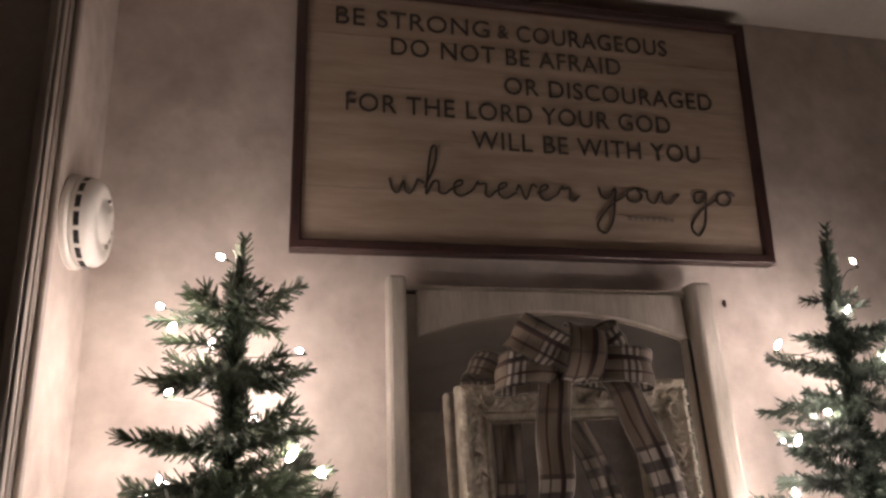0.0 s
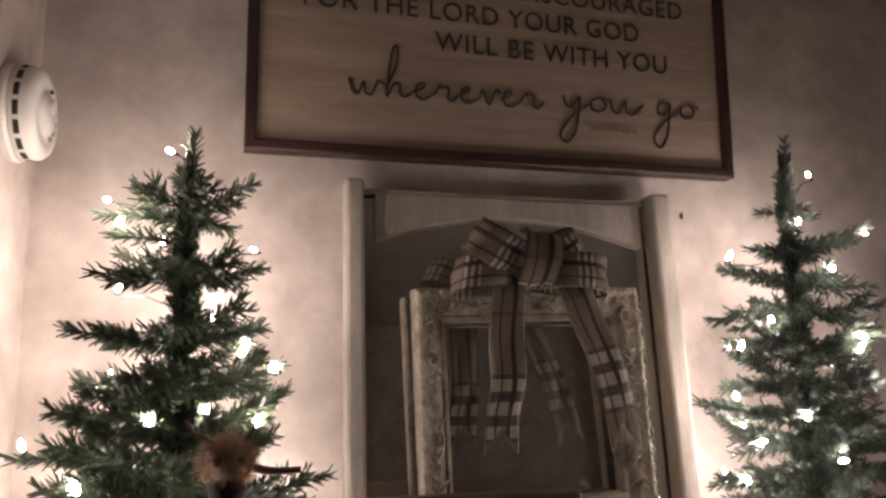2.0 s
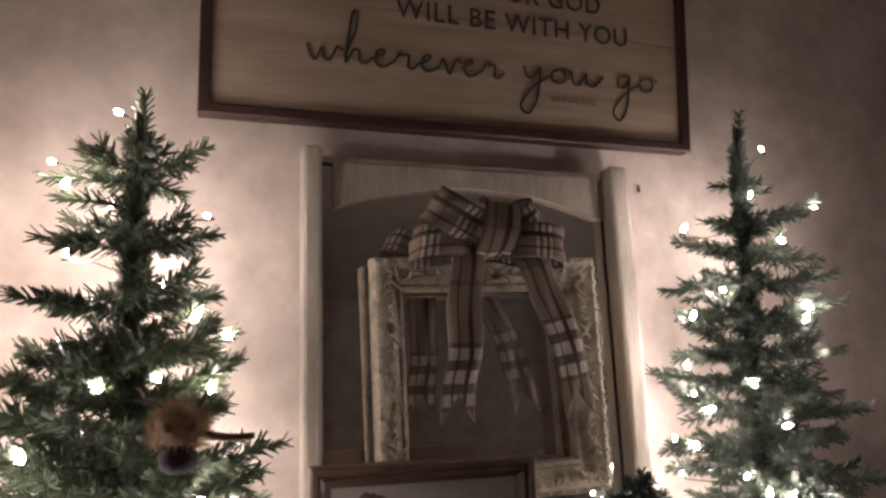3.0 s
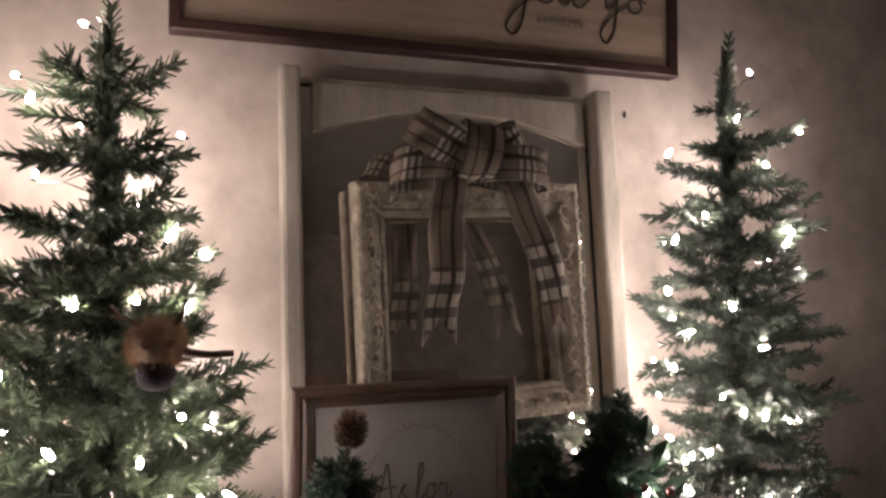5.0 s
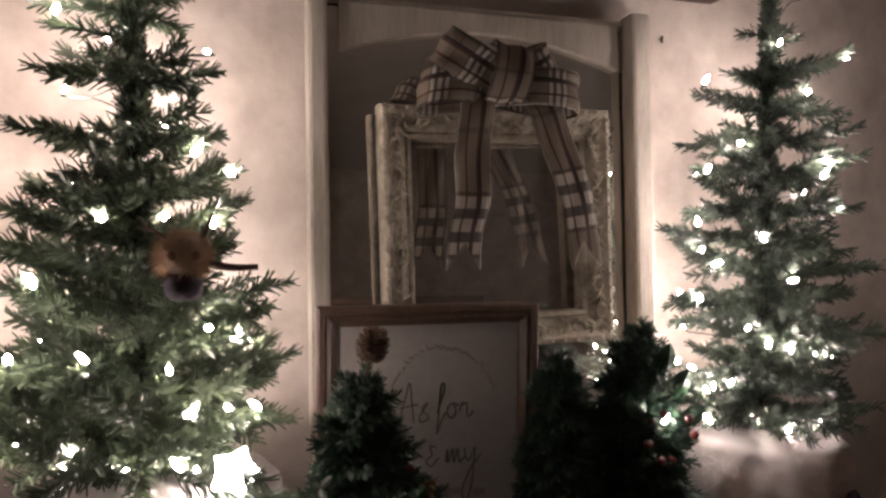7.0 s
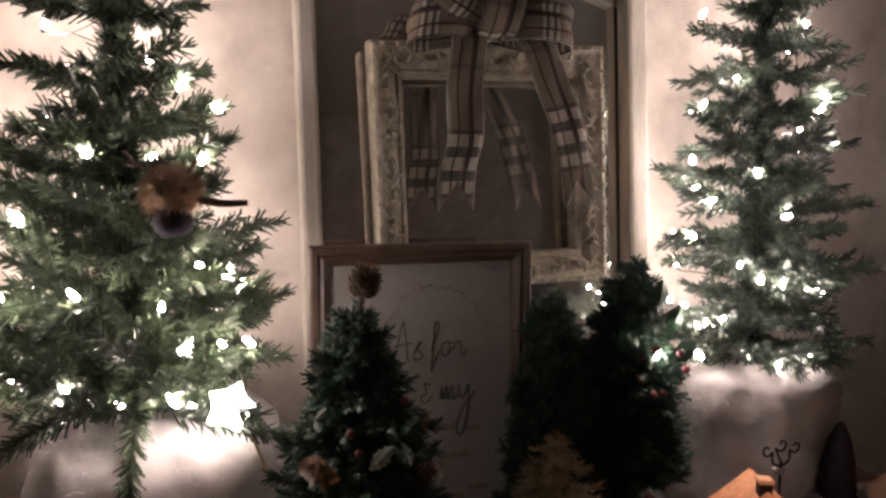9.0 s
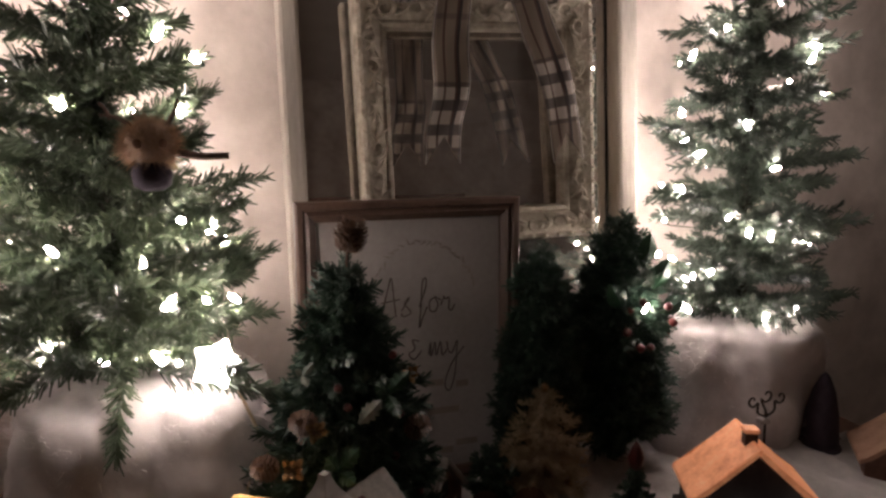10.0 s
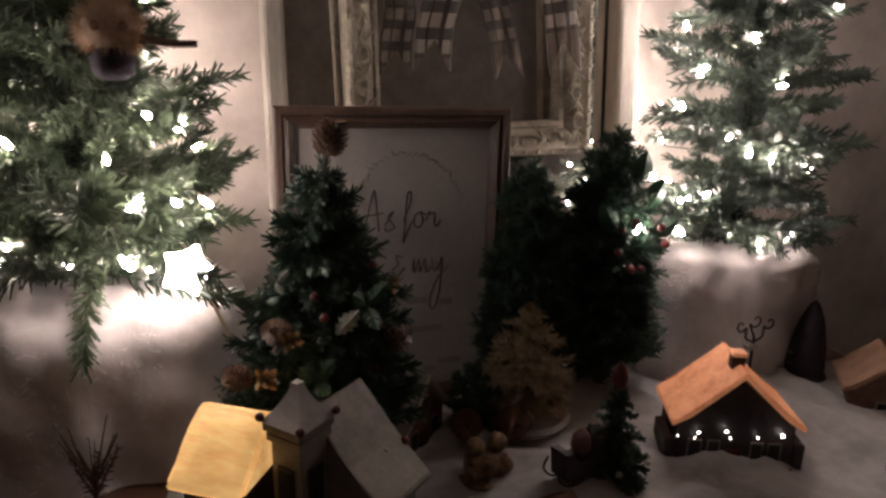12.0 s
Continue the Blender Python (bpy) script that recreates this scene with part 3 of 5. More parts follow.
# ---- artificial trees ----
def branch_mesh(name, length, material, seed, needle=0.022, dense=1.0, twigs=True, width=0.0011, fans=6, sweep=(0.65, 1.25)):
    """A wire stem along +x thick with needles, and side twigs."""
    rg = random.Random(seed)
    V, F = [], []

    def stem(p0, d, ln, r):
        side_ = d.orthogonal().normalized()
        up = d.cross(side_)
        base = len(V)
        for q, rr in ((p0, r), (p0 + d * ln, r * 0.5)):
            for k in range(4):
                V.append(q + rr * (side_ * math.cos(k * math.pi / 2) + up * math.sin(k * math.pi / 2)))
        for k in range(4):
            F.append((base + k, base + (k + 1) % 4, base + 4 + (k + 1) % 4, base + 4 + k))
        steps = max(6, int(ln / 0.0034 * dense))
        for i in range(steps):
            t = (i + rg.random()) / steps
            q = p0 + d * (ln * t)
            for _ in range(fans):
                a = rg.random() * math.tau
                lift = rg.uniform(*sweep) * (1 - 0.35 * t * t)
                nd = (d * math.cos(lift) + (side_ * math.cos(a) + up * math.sin(a)) * math.sin(lift)).normalized()
                ln2 = needle * rg.uniform(0.7, 1.1) * (1 - 0.15 * t)
                s1 = nd.orthogonal().normalized() * width
                s2 = nd.cross(s1)
                b = len(V)
                e = q + nd * ln2
                V.extend((q + s1, q - 0.5 * s1 + 0.87 * s2, q - 0.5 * s1 - 0.87 * s2, e + 0.6 * s1, e + 0.6 * (0.87 * s2 - 0.5 * s1), e - 0.6 * (0.87 * s2 + 0.5 * s1)))
                F.extend(((b, b + 1, b + 4, b + 3), (b + 1, b + 2, b + 5, b + 4), (b + 2, b, b + 3, b + 5), (b + 3, b + 4, b + 5)))

    droop = Vector((1, 0, 0))
    stem(Vector((0, 0, 0)), droop, length, 0.0018)
    if twigs and length > (0.075 if fans > 4 else 0.11):
        for k in range(2 if length < 0.14 else 4):
            t = 0.30 + 0.16 * k + rg.uniform(-0.05, 0.05)
            sgn = 1 if k % 2 else -1
            d = Vector((0.78, 0.6 * sgn, rg.uniform(-0.15, 0.3))).normalized()
            stem(Vector((length * t, 0, 0)), d, length * (1 - t) * 0.75, 0.0012)
    bend = rg.uniform(-0.10, 0.22) if fans == 5 else 0.0
    for v in V:
        v.z += bend * max(0, v.x) ** 2 / length
    return from_lists(name, V, F, material)


def needle_tree(name, m, height, profile, layers, per, material, label, seed, pitch=(-4, 16), needle=0.022, group="", first=0.03, tilt=0.0, dense=1.0, width=0.0011, trunk_r=0.008, jitter=0.012, rise=0.0, fans=6, spread=(0.72, 1.08), tiers=(), sweep=(0.65, 1.25)):
    """A pole with rings of needle branches; profile(f) gives the crown's radius at the height share f."""
    rg = random.Random(seed)
    tree = thing(name, m, label, "artificial tree", group)
    part("trunk", tube(bmesh.new(), [(0, 0, 0), (tilt * 0.5, 0, height * 0.5), (tilt, 0, height * 0.98)], trunk_r, trunk_r * 0.4, 8), M_BARK, tree)
    bins = {}
    for f in tiers or [first + (0.955 - first) * i / (layers - 1) for i in range(layers)]:
        count = max(3, round(per * (1 - 0.55 * f)))
        a0 = rg.random() * math.tau
        for k in range(count):
            r = profile(f) * rg.uniform(*spread)
            size = max(0.03, round(r / 0.025) * 0.025)
            pick = (size, rg.randrange(3))
            if pick not in bins:
                bins[pick] = branch_mesh("branch", size, material, seed * 100 + len(bins), needle if size > 0.04 else needle * 0.8, dense, True, width, fans, sweep)
            o = new("branch", bins[pick])
            o.parent = tree
            a = a0 + k * math.tau / count + rg.uniform(-0.25, 0.25)
            sc = r / size
            o.matrix_basis = Matrix.Translation((tilt * f, 0, height * f + rg.uniform(-jitter, jitter) * min(1, 3 * f, 6 * (1 - f)))) @ pose(0, 0, 0, rg.uniform(-30, 30), -(rg.uniform(*pitch) + 30 * max(0, f - 0.8) + rise * max(0, 0.25 - f)), math.degrees(a)) @ Matrix.Diagonal((sc, 1, 1, 1))
    lead = height * 0.17
    o = new("leader", branch_mesh("leader", lead, material, seed + 7, needle * 0.9, max(dense, 0.8), False, width, fans, (0.7, 1.3)))
    o.parent = tree
    o.matrix_basis = pose(tilt * 0.9, 0, height - lead * 0.93, 0, -88, 0)
    core = new("core_needles", branch_mesh("core_needles", height * 0.9, material, seed + 8, needle * 1.25, 2.2, False, width, 7, (0.8, 1.5)))
    core.parent = tree
    core.matrix_basis = pose(0, 0, height * 0.03, 0, -90 + math.degrees(math.atan2(tilt, height)), 0)
    return tree


def lerp_profile(pairs):
    return lambda f: float(np.interp(f, [p[0] for p in pairs], [p[1] for p in pairs]))


LT = (-0.077, 1.300, 1.105)
left_tree = needle_tree("christmas_tree", pose(*LT), 0.725, lerp_profile([(0, 0.215), (0.15, 0.205), (0.35, 0.17), (0.5, 0.145), (0.62, 0.128), (0.8, 0.105), (0.9, 0.085), (1, 0.03)]),
                        0, 10, M_NEEDLE, "green artificial tabletop pine tree with lit fairy lights", 11, (-3, 15), 0.024, trunk_r=0.014, width=0.0016, dense=0.62, jitter=0.008, rise=40.0, fans=5, spread=(0.74, 1.10), group="christmas trees",
                        tiers=(0.09, 0.145, 0.205, 0.265, 0.33, 0.395, 0.465, 0.54, 0.63, 0.745, 0.865), sweep=(0.55, 1.15))
RT = (0.898, 1.310, 1.100)
right_tree = needle_tree("christmas_tree", pose(*RT), 0.790, lerp_profile([(0, 0.14), (0.12, 0.16), (0.3, 0.162), (0.5, 0.148), (0.65, 0.122), (0.74, 0.095), (0.81, 0.068), (0.87, 0.040), (1, 0.015)]),
                         0, 10, M_NEEDLE2, "bluish green artificial pine tree with lit fairy lights", 23, (-8, 9), 0.0215, trunk_r=0.012, jitter=0.011, rise=25.0, tilt=-0.020, width=0.0015, dense=0.62, fans=5, spread=(0.62, 1.12), group="christmas trees",
                         tiers=(0.06, 0.115, 0.175, 0.235, 0.295, 0.36, 0.425, 0.49, 0.56, 0.63, 0.70, 0.77, 0.84), sweep=(0.55, 1.15))


# ---- fairy lights ----
def bulb_mesh(material):
    bm = bmesh.new()
    lathe(bm, [(0.0014, -0.008), (0.0030, -0.005), (0.0034, 0.0), (0.0027, 0.004), (0.0006, 0.008)], 10)
    me = bpy.data.meshes.new("bulb")
    bm.to_mesh(me)
    bm.free()
    me.materials.append(material)
    return me


def socket_mesh():
    bm = bmesh.new()
    lathe(bm, [(0.0018, -0.018), (0.0022, -0.010), (0.0016, -0.007)], 8)
    me = bpy.data.meshes.new("socket")
    bm.to_mesh(me)
    bm.free()
    me.materials.append(M_WIRE)
    return me


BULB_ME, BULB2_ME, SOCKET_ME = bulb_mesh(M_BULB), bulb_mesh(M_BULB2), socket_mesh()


def light_string(places, axis, label, seed, tree, needle_mat, size=1.0):
    rg = random.Random(seed)
    string = thing("string_lights", pose(*axis), label, "string lights")
    ordered = sorted(places, key=lambda p: -p[2])
    ax = Vector(axis)
    pts = []
    for p in ordered:
        q = Vector(p) - ax
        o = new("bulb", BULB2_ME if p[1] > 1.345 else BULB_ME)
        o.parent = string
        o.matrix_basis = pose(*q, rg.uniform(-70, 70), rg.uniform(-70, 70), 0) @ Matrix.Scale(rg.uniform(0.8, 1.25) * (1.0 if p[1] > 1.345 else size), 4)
        s_ = new("socket", SOCKET_ME)
        s_.parent = o
        pts.append(q + o.matrix_basis.to_3x3() @ Vector((0, 0, -0.02)))
    line = [pts[0]]
    for a, b in zip(pts, pts[1:]):
        mid = (a + b) / 2
        line += [Vector((a.x * 0.6, a.y * 0.6 + 0.01, a.z - 0.004)), Vector((mid.x * 0.3, mid.y * 0.3 + 0.02, mid.z - 0.006)), Vector((b.x * 0.6, b.y * 0.6 + 0.01, b.z - 0.004)), b]
    for p in ordered:
        if p[1] <= 1.345:
            d = Vector(p) - ax
            root = Vector((0, 0, d.z - 0.12 * math.hypot(d.x, d.y)))
            reach = (d - root).length * 1.06
            if reach > 0.05:
                d = d - root
                o = new("branch", branch_mesh("branch", reach, needle_mat, int(p[0] * 997 + p[2] * 7919), 0.023, 0.62, False, 0.0015, 5, (0.55, 1.15)))
                o.parent = tree
                o.matrix_basis = Matrix.Translation(root + Vector((0, 0.008, -0.010))) @ pose(0, 0, 0, 0, -math.degrees(math.atan2(d.z, math.hypot(d.x, d.y))), math.degrees(math.atan2(d.y, d.x)))
    part("cord", tube(bmesh.new(), smooth_line(line, 4), 0.0008, 0.0008, 5), M_WIRE, string)
    return string


right_hi = [(0.912, 1.289, 1.836), (0.866, 1.270, 1.750), (1.000, 1.270, 1.734), (0.881, 1.226, 1.668), (0.802, 1.273, 1.591), (0.756, 1.290, 1.551), (0.925, 1.225, 1.563), (0.926, 1.230, 1.545), (0.948, 1.225, 1.494), (0.805, 1.221, 1.447), (0.850, 1.205, 1.382), (0.775, 1.284, 1.402), (0.749, 1.290, 1.347)]
right_lo = [(0.790, 1.228, 1.308), (0.809, 1.205, 1.287), (0.845, 1.200, 1.278), (0.921, 1.205, 1.265), (0.880, 1.195, 1.266), (0.738, 1.290, 1.236), (0.774, 1.283, 1.203), (0.781, 1.249, 1.219), (0.641, 1.215, 1.183), (0.872, 1.225, 1.143), (0.932, 1.225, 1.150), (0.850, 1.262, 1.150), (0.708, 1.215, 1.221), (0.750, 1.262, 1.160)]
# After the first four: unseen extra bulbs, added to brighten the wall.
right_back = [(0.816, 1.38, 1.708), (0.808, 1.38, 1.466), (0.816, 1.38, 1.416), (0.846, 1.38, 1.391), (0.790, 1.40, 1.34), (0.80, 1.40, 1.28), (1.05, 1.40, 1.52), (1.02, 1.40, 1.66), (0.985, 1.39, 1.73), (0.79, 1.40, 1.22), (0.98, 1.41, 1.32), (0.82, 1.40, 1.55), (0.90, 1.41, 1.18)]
light_string(right_hi + right_lo + right_back, RT, "warm white mini lights wound round the bluish tree, with added wall bulbs", 3, right_tree, M_NEEDLE2, 0.88)
left_hi = [(-0.102, 1.300, 1.815), (-0.173, 1.290, 1.743), (-0.151, 1.260, 1.711), (0.002, 1.205, 1.552), (0.037, 1.239, 1.528), (-0.093, 1.170, 1.475), (0.019, 1.202, 1.468), (-0.166, 1.190, 1.405), (0.013, 1.165, 1.352), (0.043, 1.185, 1.337), (-0.230, 1.220, 1.450)]
# The last three are extra bulbs, added to brighten the lower crown.
left_lo = [(-0.027, 1.150, 1.310), (0.033, 1.160, 1.262), (0.063, 1.179, 1.257), (-0.004, 1.135, 1.266), (-0.135, 1.195, 1.213), (-0.142, 1.195, 1.194), (-0.081, 1.195, 1.190), (-0.024, 1.195, 1.189), (0.029, 1.195, 1.186), (-0.186, 1.195, 1.228), (0.000, 1.225, 1.172), (-0.180, 1.150, 1.330), (-0.210, 1.170, 1.290), (-0.110, 1.140, 1.330)]
# Here too, all but the first four are unseen extras for the wall.
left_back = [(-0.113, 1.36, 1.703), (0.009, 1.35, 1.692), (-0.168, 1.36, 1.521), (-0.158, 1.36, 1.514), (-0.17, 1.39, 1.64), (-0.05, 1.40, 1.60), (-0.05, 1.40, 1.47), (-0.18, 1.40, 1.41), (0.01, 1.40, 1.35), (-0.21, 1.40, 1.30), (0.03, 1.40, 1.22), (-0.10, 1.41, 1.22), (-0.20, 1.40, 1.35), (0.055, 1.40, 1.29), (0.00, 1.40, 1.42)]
light_string(left_hi + left_lo + left_back, LT, "warm white mini lights wound round the green tree, with added wall bulbs", 4, left_tree, M_NEEDLE)


# ---- cotton snow over the stands, and on the table ----
def cotton_mound(name, cx, cy, rx, ry, top, label, seed, flare=0.02):
    bm = bmesh.new()
    rings, n = [], 72
    prof = [(0.0, 0.0), (0.3, 0.004), (0.6, 0.002), (0.82, -0.006), (0.94, -0.022), (1.0, -0.050), (1.02, -0.10), (1.04, -0.16), (1.06, -(top - TABLE) + 0.004)]
    prof = [tuple(v) for v in smooth_line([(a, b, 0) for a, b in prof], 3)]
    for r, dz, _ in prof:
        ring = []
        for k in range(n):
            a = k * math.tau / n
            c, s = math.cos(a), math.sin(a)
            sq = 1 / max(abs(c), abs(s)) ** 0.35
            x, y, z = cx + rx * r * c * sq, cy + ry * r * s * sq, top + dz
            h = noise.noise((x * 9 + seed, y * 9, z * 7)) * 0.030 + noise.noise((x * 26, y * 26 + seed, z * 20)) * 0.011 + noise.noise((x * 70, y * 70 + seed, z * 60)) * 0.002
            if r > 0.9:
                h += min(1, (r - 0.9) * 8) * 0.012 * noise.noise((math.cos(a) * 3.5, math.sin(a) * 3.5, seed * 1.7))
            k2 = min(1, r * 1.3)
            ring.append(bm.verts.new((x + h * c * k2, min(y + h * s * k2, 1.512), max(TABLE + 0.002, z + h * (1.2 - 0.9 * r)))))
        rings.append(ring)
    for u, v in zip(rings, rings[1:]):
        for k in range(n):
            bm.faces.new((u[k], v[k], v[(k + 1) % n], u[(k + 1) % n]))
    bmesh.ops.remove_doubles(bm, verts=rings[0], dist=0.02)
    bm.normal_update()
    rg, V, F = random.Random(seed), [], []
    skin = [(f.calc_center_median(), f.normal.copy()) for f in bm.faces if f.calc_area() > 1e-6]
    skin = [(c, d if d.dot(c - Vector((cx, cy, top - 0.1))) > 0 else -d) for c, d in skin]
    for _ in range(5200):
        c, d = rg.choice(skin)
        j = Vector((rg.uniform(-1, 1), rg.uniform(-1, 1), rg.uniform(-1, 1)))
        p = c + j * 0.008 - d * 0.002
        t1 = (d * rg.uniform(0.1, 0.8) + j).normalized()
        mid, tip = p + t1 * rg.uniform(0.004, 0.010), p + (t1 + 0.6 * d).normalized() * rg.uniform(0.010, 0.020)
        sd = t1.orthogonal().normalized() * 0.00022
        b = len(V)
        V.extend((p + sd, p - sd, mid - sd, mid + sd, tip))
        F.extend(((b, b + 1, b + 2, b + 3), (b + 3, b + 2, b + 4)))
    ob = part(name, bm, M_COTTON, None, "", True)
    fz = new("cotton_fluff", from_lists("cotton_fluff", V, F, M_COTTON))
    fz.parent = ob
    tagged(fz, kind="stuff")
    return tagged(ob, label, "cotton snow")


cotton_mound("snow_covered_stand", -0.062, 1.345, 0.165, 0.148, 1.128, "stand draped in fluffy white cotton snow under the green tree", 3)
cotton_mound("snow_covered_stand", 0.882, 1.342, 0.142, 0.146, 1.122, "stand draped in fluffy white cotton snow under the bluish tree", 8)


def snow_height(x, y):
    return TABLE + 0.014 + 0.026 * noise.noise((x * 6, y * 6, 1.5)) + 0.013 * noise.noise((x * 17, y * 17, 4)) + 0.004 * noise.noise((x * 45, y * 45, 7)) + 0.03 * max(0, y - 1.1)


bm = bmesh.new()
NX, NY = 150, 84
grid = []
for i in range(NX + 1):
    x = 0.0 + 1.13 * i / NX
    row = []
    for j in range(NY + 1):
        y = 0.84 + 0.66 * j / NY
        edge = min(1, (x - 0.0) / 0.05, (1.13 - x) / 0.05, (y - 0.84) / 0.05)
        row.append(bm.verts.new((x + 0.02 * noise.noise((y * 9, 3, 3)), y, max(TABLE + 0.002, TABLE + 0.002 + (snow_height(x, y) - TABLE) * max(0, edge)))))
    grid.append(row)
for i in range(NX):
    for j in range(NY):
        if 1.13 * i / NX > 1.005 and 0.84 + 0.66 * j / NY > 1.21 + 0.02 * math.sin(i * 0.5):
            continue
        bm.faces.new((grid[i][j], grid[i + 1][j], grid[i + 1][j + 1], grid[i][j + 1]))
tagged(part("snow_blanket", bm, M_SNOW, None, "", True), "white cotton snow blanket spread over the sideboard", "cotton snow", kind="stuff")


# ---- small trees, cones and picks on the table ----
M_CONE = mat("pine_cone", (0.035, 0.016, 0.009), (0.15, 0.075, 0.04), 0.6, scale=60, fine=200, rand=0.2)
M_GOLD = mat("gold_glitter", (0.09, 0.05, 0.024), (0.32, 0.20, 0.095), 0.35, 0.8, scale=90, fine=400, bump=0.8)
M_RED = mat("dark_red_berry", (0.05, 0.006, 0.006), (0.11, 0.014, 0.012), 0.35, scale=60, fine=200, bump=0.1)
M_LEAF = mat("holly_leaf", (0.012, 0.04, 0.02), (0.035, 0.09, 0.04), 0.4, scale=40, fine=160, bump=0.2)
M_FROST = mat("frosted_leaf", (0.03, 0.05, 0.035), (0.36, 0.36, 0.32), 0.5, scale=60, fine=200)
M_CREAM = mat("cream_bristle", (0.24, 0.17, 0.105), (0.46, 0.355, 0.24), 0.6, scale=40, fine=160, bump=0.0, rand=0.2)
M_STONE = mat("grey_ceramic", (0.16, 0.135, 0.11), (0.28, 0.24, 0.20), 0.45, scale=50, fine=200, bump=0.1)
M_SNOWROOF = mat("glazed_snow", (0.29, 0.26, 0.24), (0.45, 0.415, 0.39), 0.4, scale=40, fine=160, bump=0.3)
M_BRICK = mat("brown_ceramic", (0.10, 0.045, 0.03), (0.21, 0.10, 0.07), 0.5, scale=60, fine=200, bump=0.3)
M_DARK = mat("dark_ceramic", (0.02, 0.014, 0.016), (0.05, 0.035, 0.035), 0.5, scale=60, fine=200, bump=0.3)
# Both roofs emit their own colour, in place of a light inside.
M_AMBER = mat("amber_roof_glow", (0.55, 0.27, 0.085), (1.0, 0.60, 0.23), 0.6, scale=26, fine=90, bump=0.5, emit=0.68, stretch=(0.5, 1.6, 1.6))
M_ORANGE = mat("orange_roof_glow", (0.62, 0.22, 0.10), (0.95, 0.42, 0.21), 0.6, scale=45, fine=160, bump=0.4, emit=0.22)
M_PALEROOF = mat("tan_roof", (0.30, 0.17, 0.11), (0.46, 0.28, 0.19), 0.6, scale=45, fine=160, bump=0.4)
M_TINY = glow("tiny_lit_bulb", (1.0, 0.95, 0.9), 9.0)
# Glow put into the star's plastic, standing in for a bulb behind it.
M_STAR = glow("star_plastic_glow", (1.0, 0.93, 0.85), 16.0)
M_IRON = mat("dark_iron", (0.03, 0.022, 0.018), (0.07, 0.05, 0.04), 0.45, 0.6, scale=60, fine=200, bump=0.2)
M_PURPLE = mat("dark_plum_felt", (0.02, 0.014, 0.022), (0.05, 0.035, 0.05), 0.95, scale=60, fine=300, bump=0.4)
M_FLUFF = mat("tan_plush", (0.27, 0.165, 0.10), (0.50, 0.345, 0.23), 0.95, scale=30, fine=200, bump=0.3, sheen=0.4)
M_SPOT = mat("brown_plush", (0.14, 0.075, 0.045), (0.26, 0.15, 0.095), 0.95, scale=60, fine=300, bump=0.3)
M_TWIG = mat("brown_twig", (0.05, 0.028, 0.018), (0.12, 0.07, 0.045), 0.8, scale=60, fine=200)
M_STICK = mat("pale_stick", (0.45, 0.33, 0.22), (0.62, 0.48, 0.34), 0.6, scale=40, fine=160)


def ground(x, y):
    return snow_height(x, y) - 0.004


def cone_mesh(r, h, seed):
    """A pine cone: rings of spread scales on a core."""
    rg = random.Random(seed)
    bm = bmesh.new()
    lathe(bm, [(r * 0.25, 0), (r * 0.6, h * 0.3), (r * 0.45, h * 0.65), (r * 0.08, h)], 8)
    for i in range(9):
        f = (i + 0.5) / 9
        rr = r * (0.55 + 0.5 * math.sin(math.pi * (0.15 + 0.8 * f)))
        for k in range(9 if i < 7 else 6):
            a = (k + 0.5 * (i % 2)) * math.tau / 9 + rg.uniform(-0.1, 0.1)
            d, t = Vector((math.cos(a), math.sin(a), 0)), Vector((-math.sin(a), math.cos(a), 0))
            p = Vector((0, 0, h * f))
            up = Vector((0, 0, h * 0.10))
            vs = [bm.verts.new(q) for q in (p + d * rr * 0.3 + t * r * 0.10, p + d * rr * 0.3 - t * r * 0.10, p + d * rr - t * r * 0.22 + up, p + d * rr * 1.08 + up * 1.3, p + d * rr + t * r * 0.22 + up, p + d * rr * 0.6 - up * 0.4)]
            for f3 in ((0, 1, 2), (0, 2, 4), (2, 3, 4), (5, 2, 1), (5, 4, 0), (5, 3, 2), (5, 4, 3)):
                bm.faces.new([vs[j] for j in f3])
    me = bpy.data.meshes.new("pine_cone")
    bm.to_mesh(me)
    bm.free()
    me.materials.append(M_CONE)
    return me


CONE_ME = cone_mesh(0.021, 0.042, 4)


def child(name, me, parent, m, label=""):
    o = new(name, me)
    o.parent = parent
    o.matrix_basis = m
    if label:
        o["label"] = label
    return o


def leaf_blade(length, width, material, spikes=0):
    """A folded leaf along +x with a raised midrib; spikes make a holly outline."""
    bm = bmesh.new()
    n = 10
    mid = [bm.verts.new((length * i / n, 0, 0.12 * width * math.sin(math.pi * i / n))) for i in range(n + 1)]
    low = [bm.verts.new((length * i / n, 0, 0.12 * width * math.sin(math.pi * i / n) - 0.0012)) for i in range(n + 1)]
    for sgn in (1, -1):
        out = []
        for i in range(n + 1):
            w = width * 0.5 * math.sin(math.pi * (0.06 + 0.9 * i / n)) * (1 - (0.35 if spikes and i % 2 else 0))
            out.append(bm.verts.new((length * i / n, sgn * w, -0.10 * width)))
        for i in range(n):
            bm.faces.new((mid[i], mid[i + 1], out[i + 1], out[i]))
            bm.faces.new((low[i], out[i], out[i + 1], low[i + 1]))
    me = bpy.data.meshes.new("leaf")
    bm.to_mesh(me)
    bm.free()
    me.materials.append(material)
    return me


HOLLY_ME, FROST_ME, OVAL_ME = leaf_blade(0.044, 0.026, M_LEAF, 1), leaf_blade(0.024, 0.014, M_FROST, 1), leaf_blade(0.050, 0.030, M_LEAF)
GOLD_ME = leaf_blade(0.019, 0.010, M_GOLD)


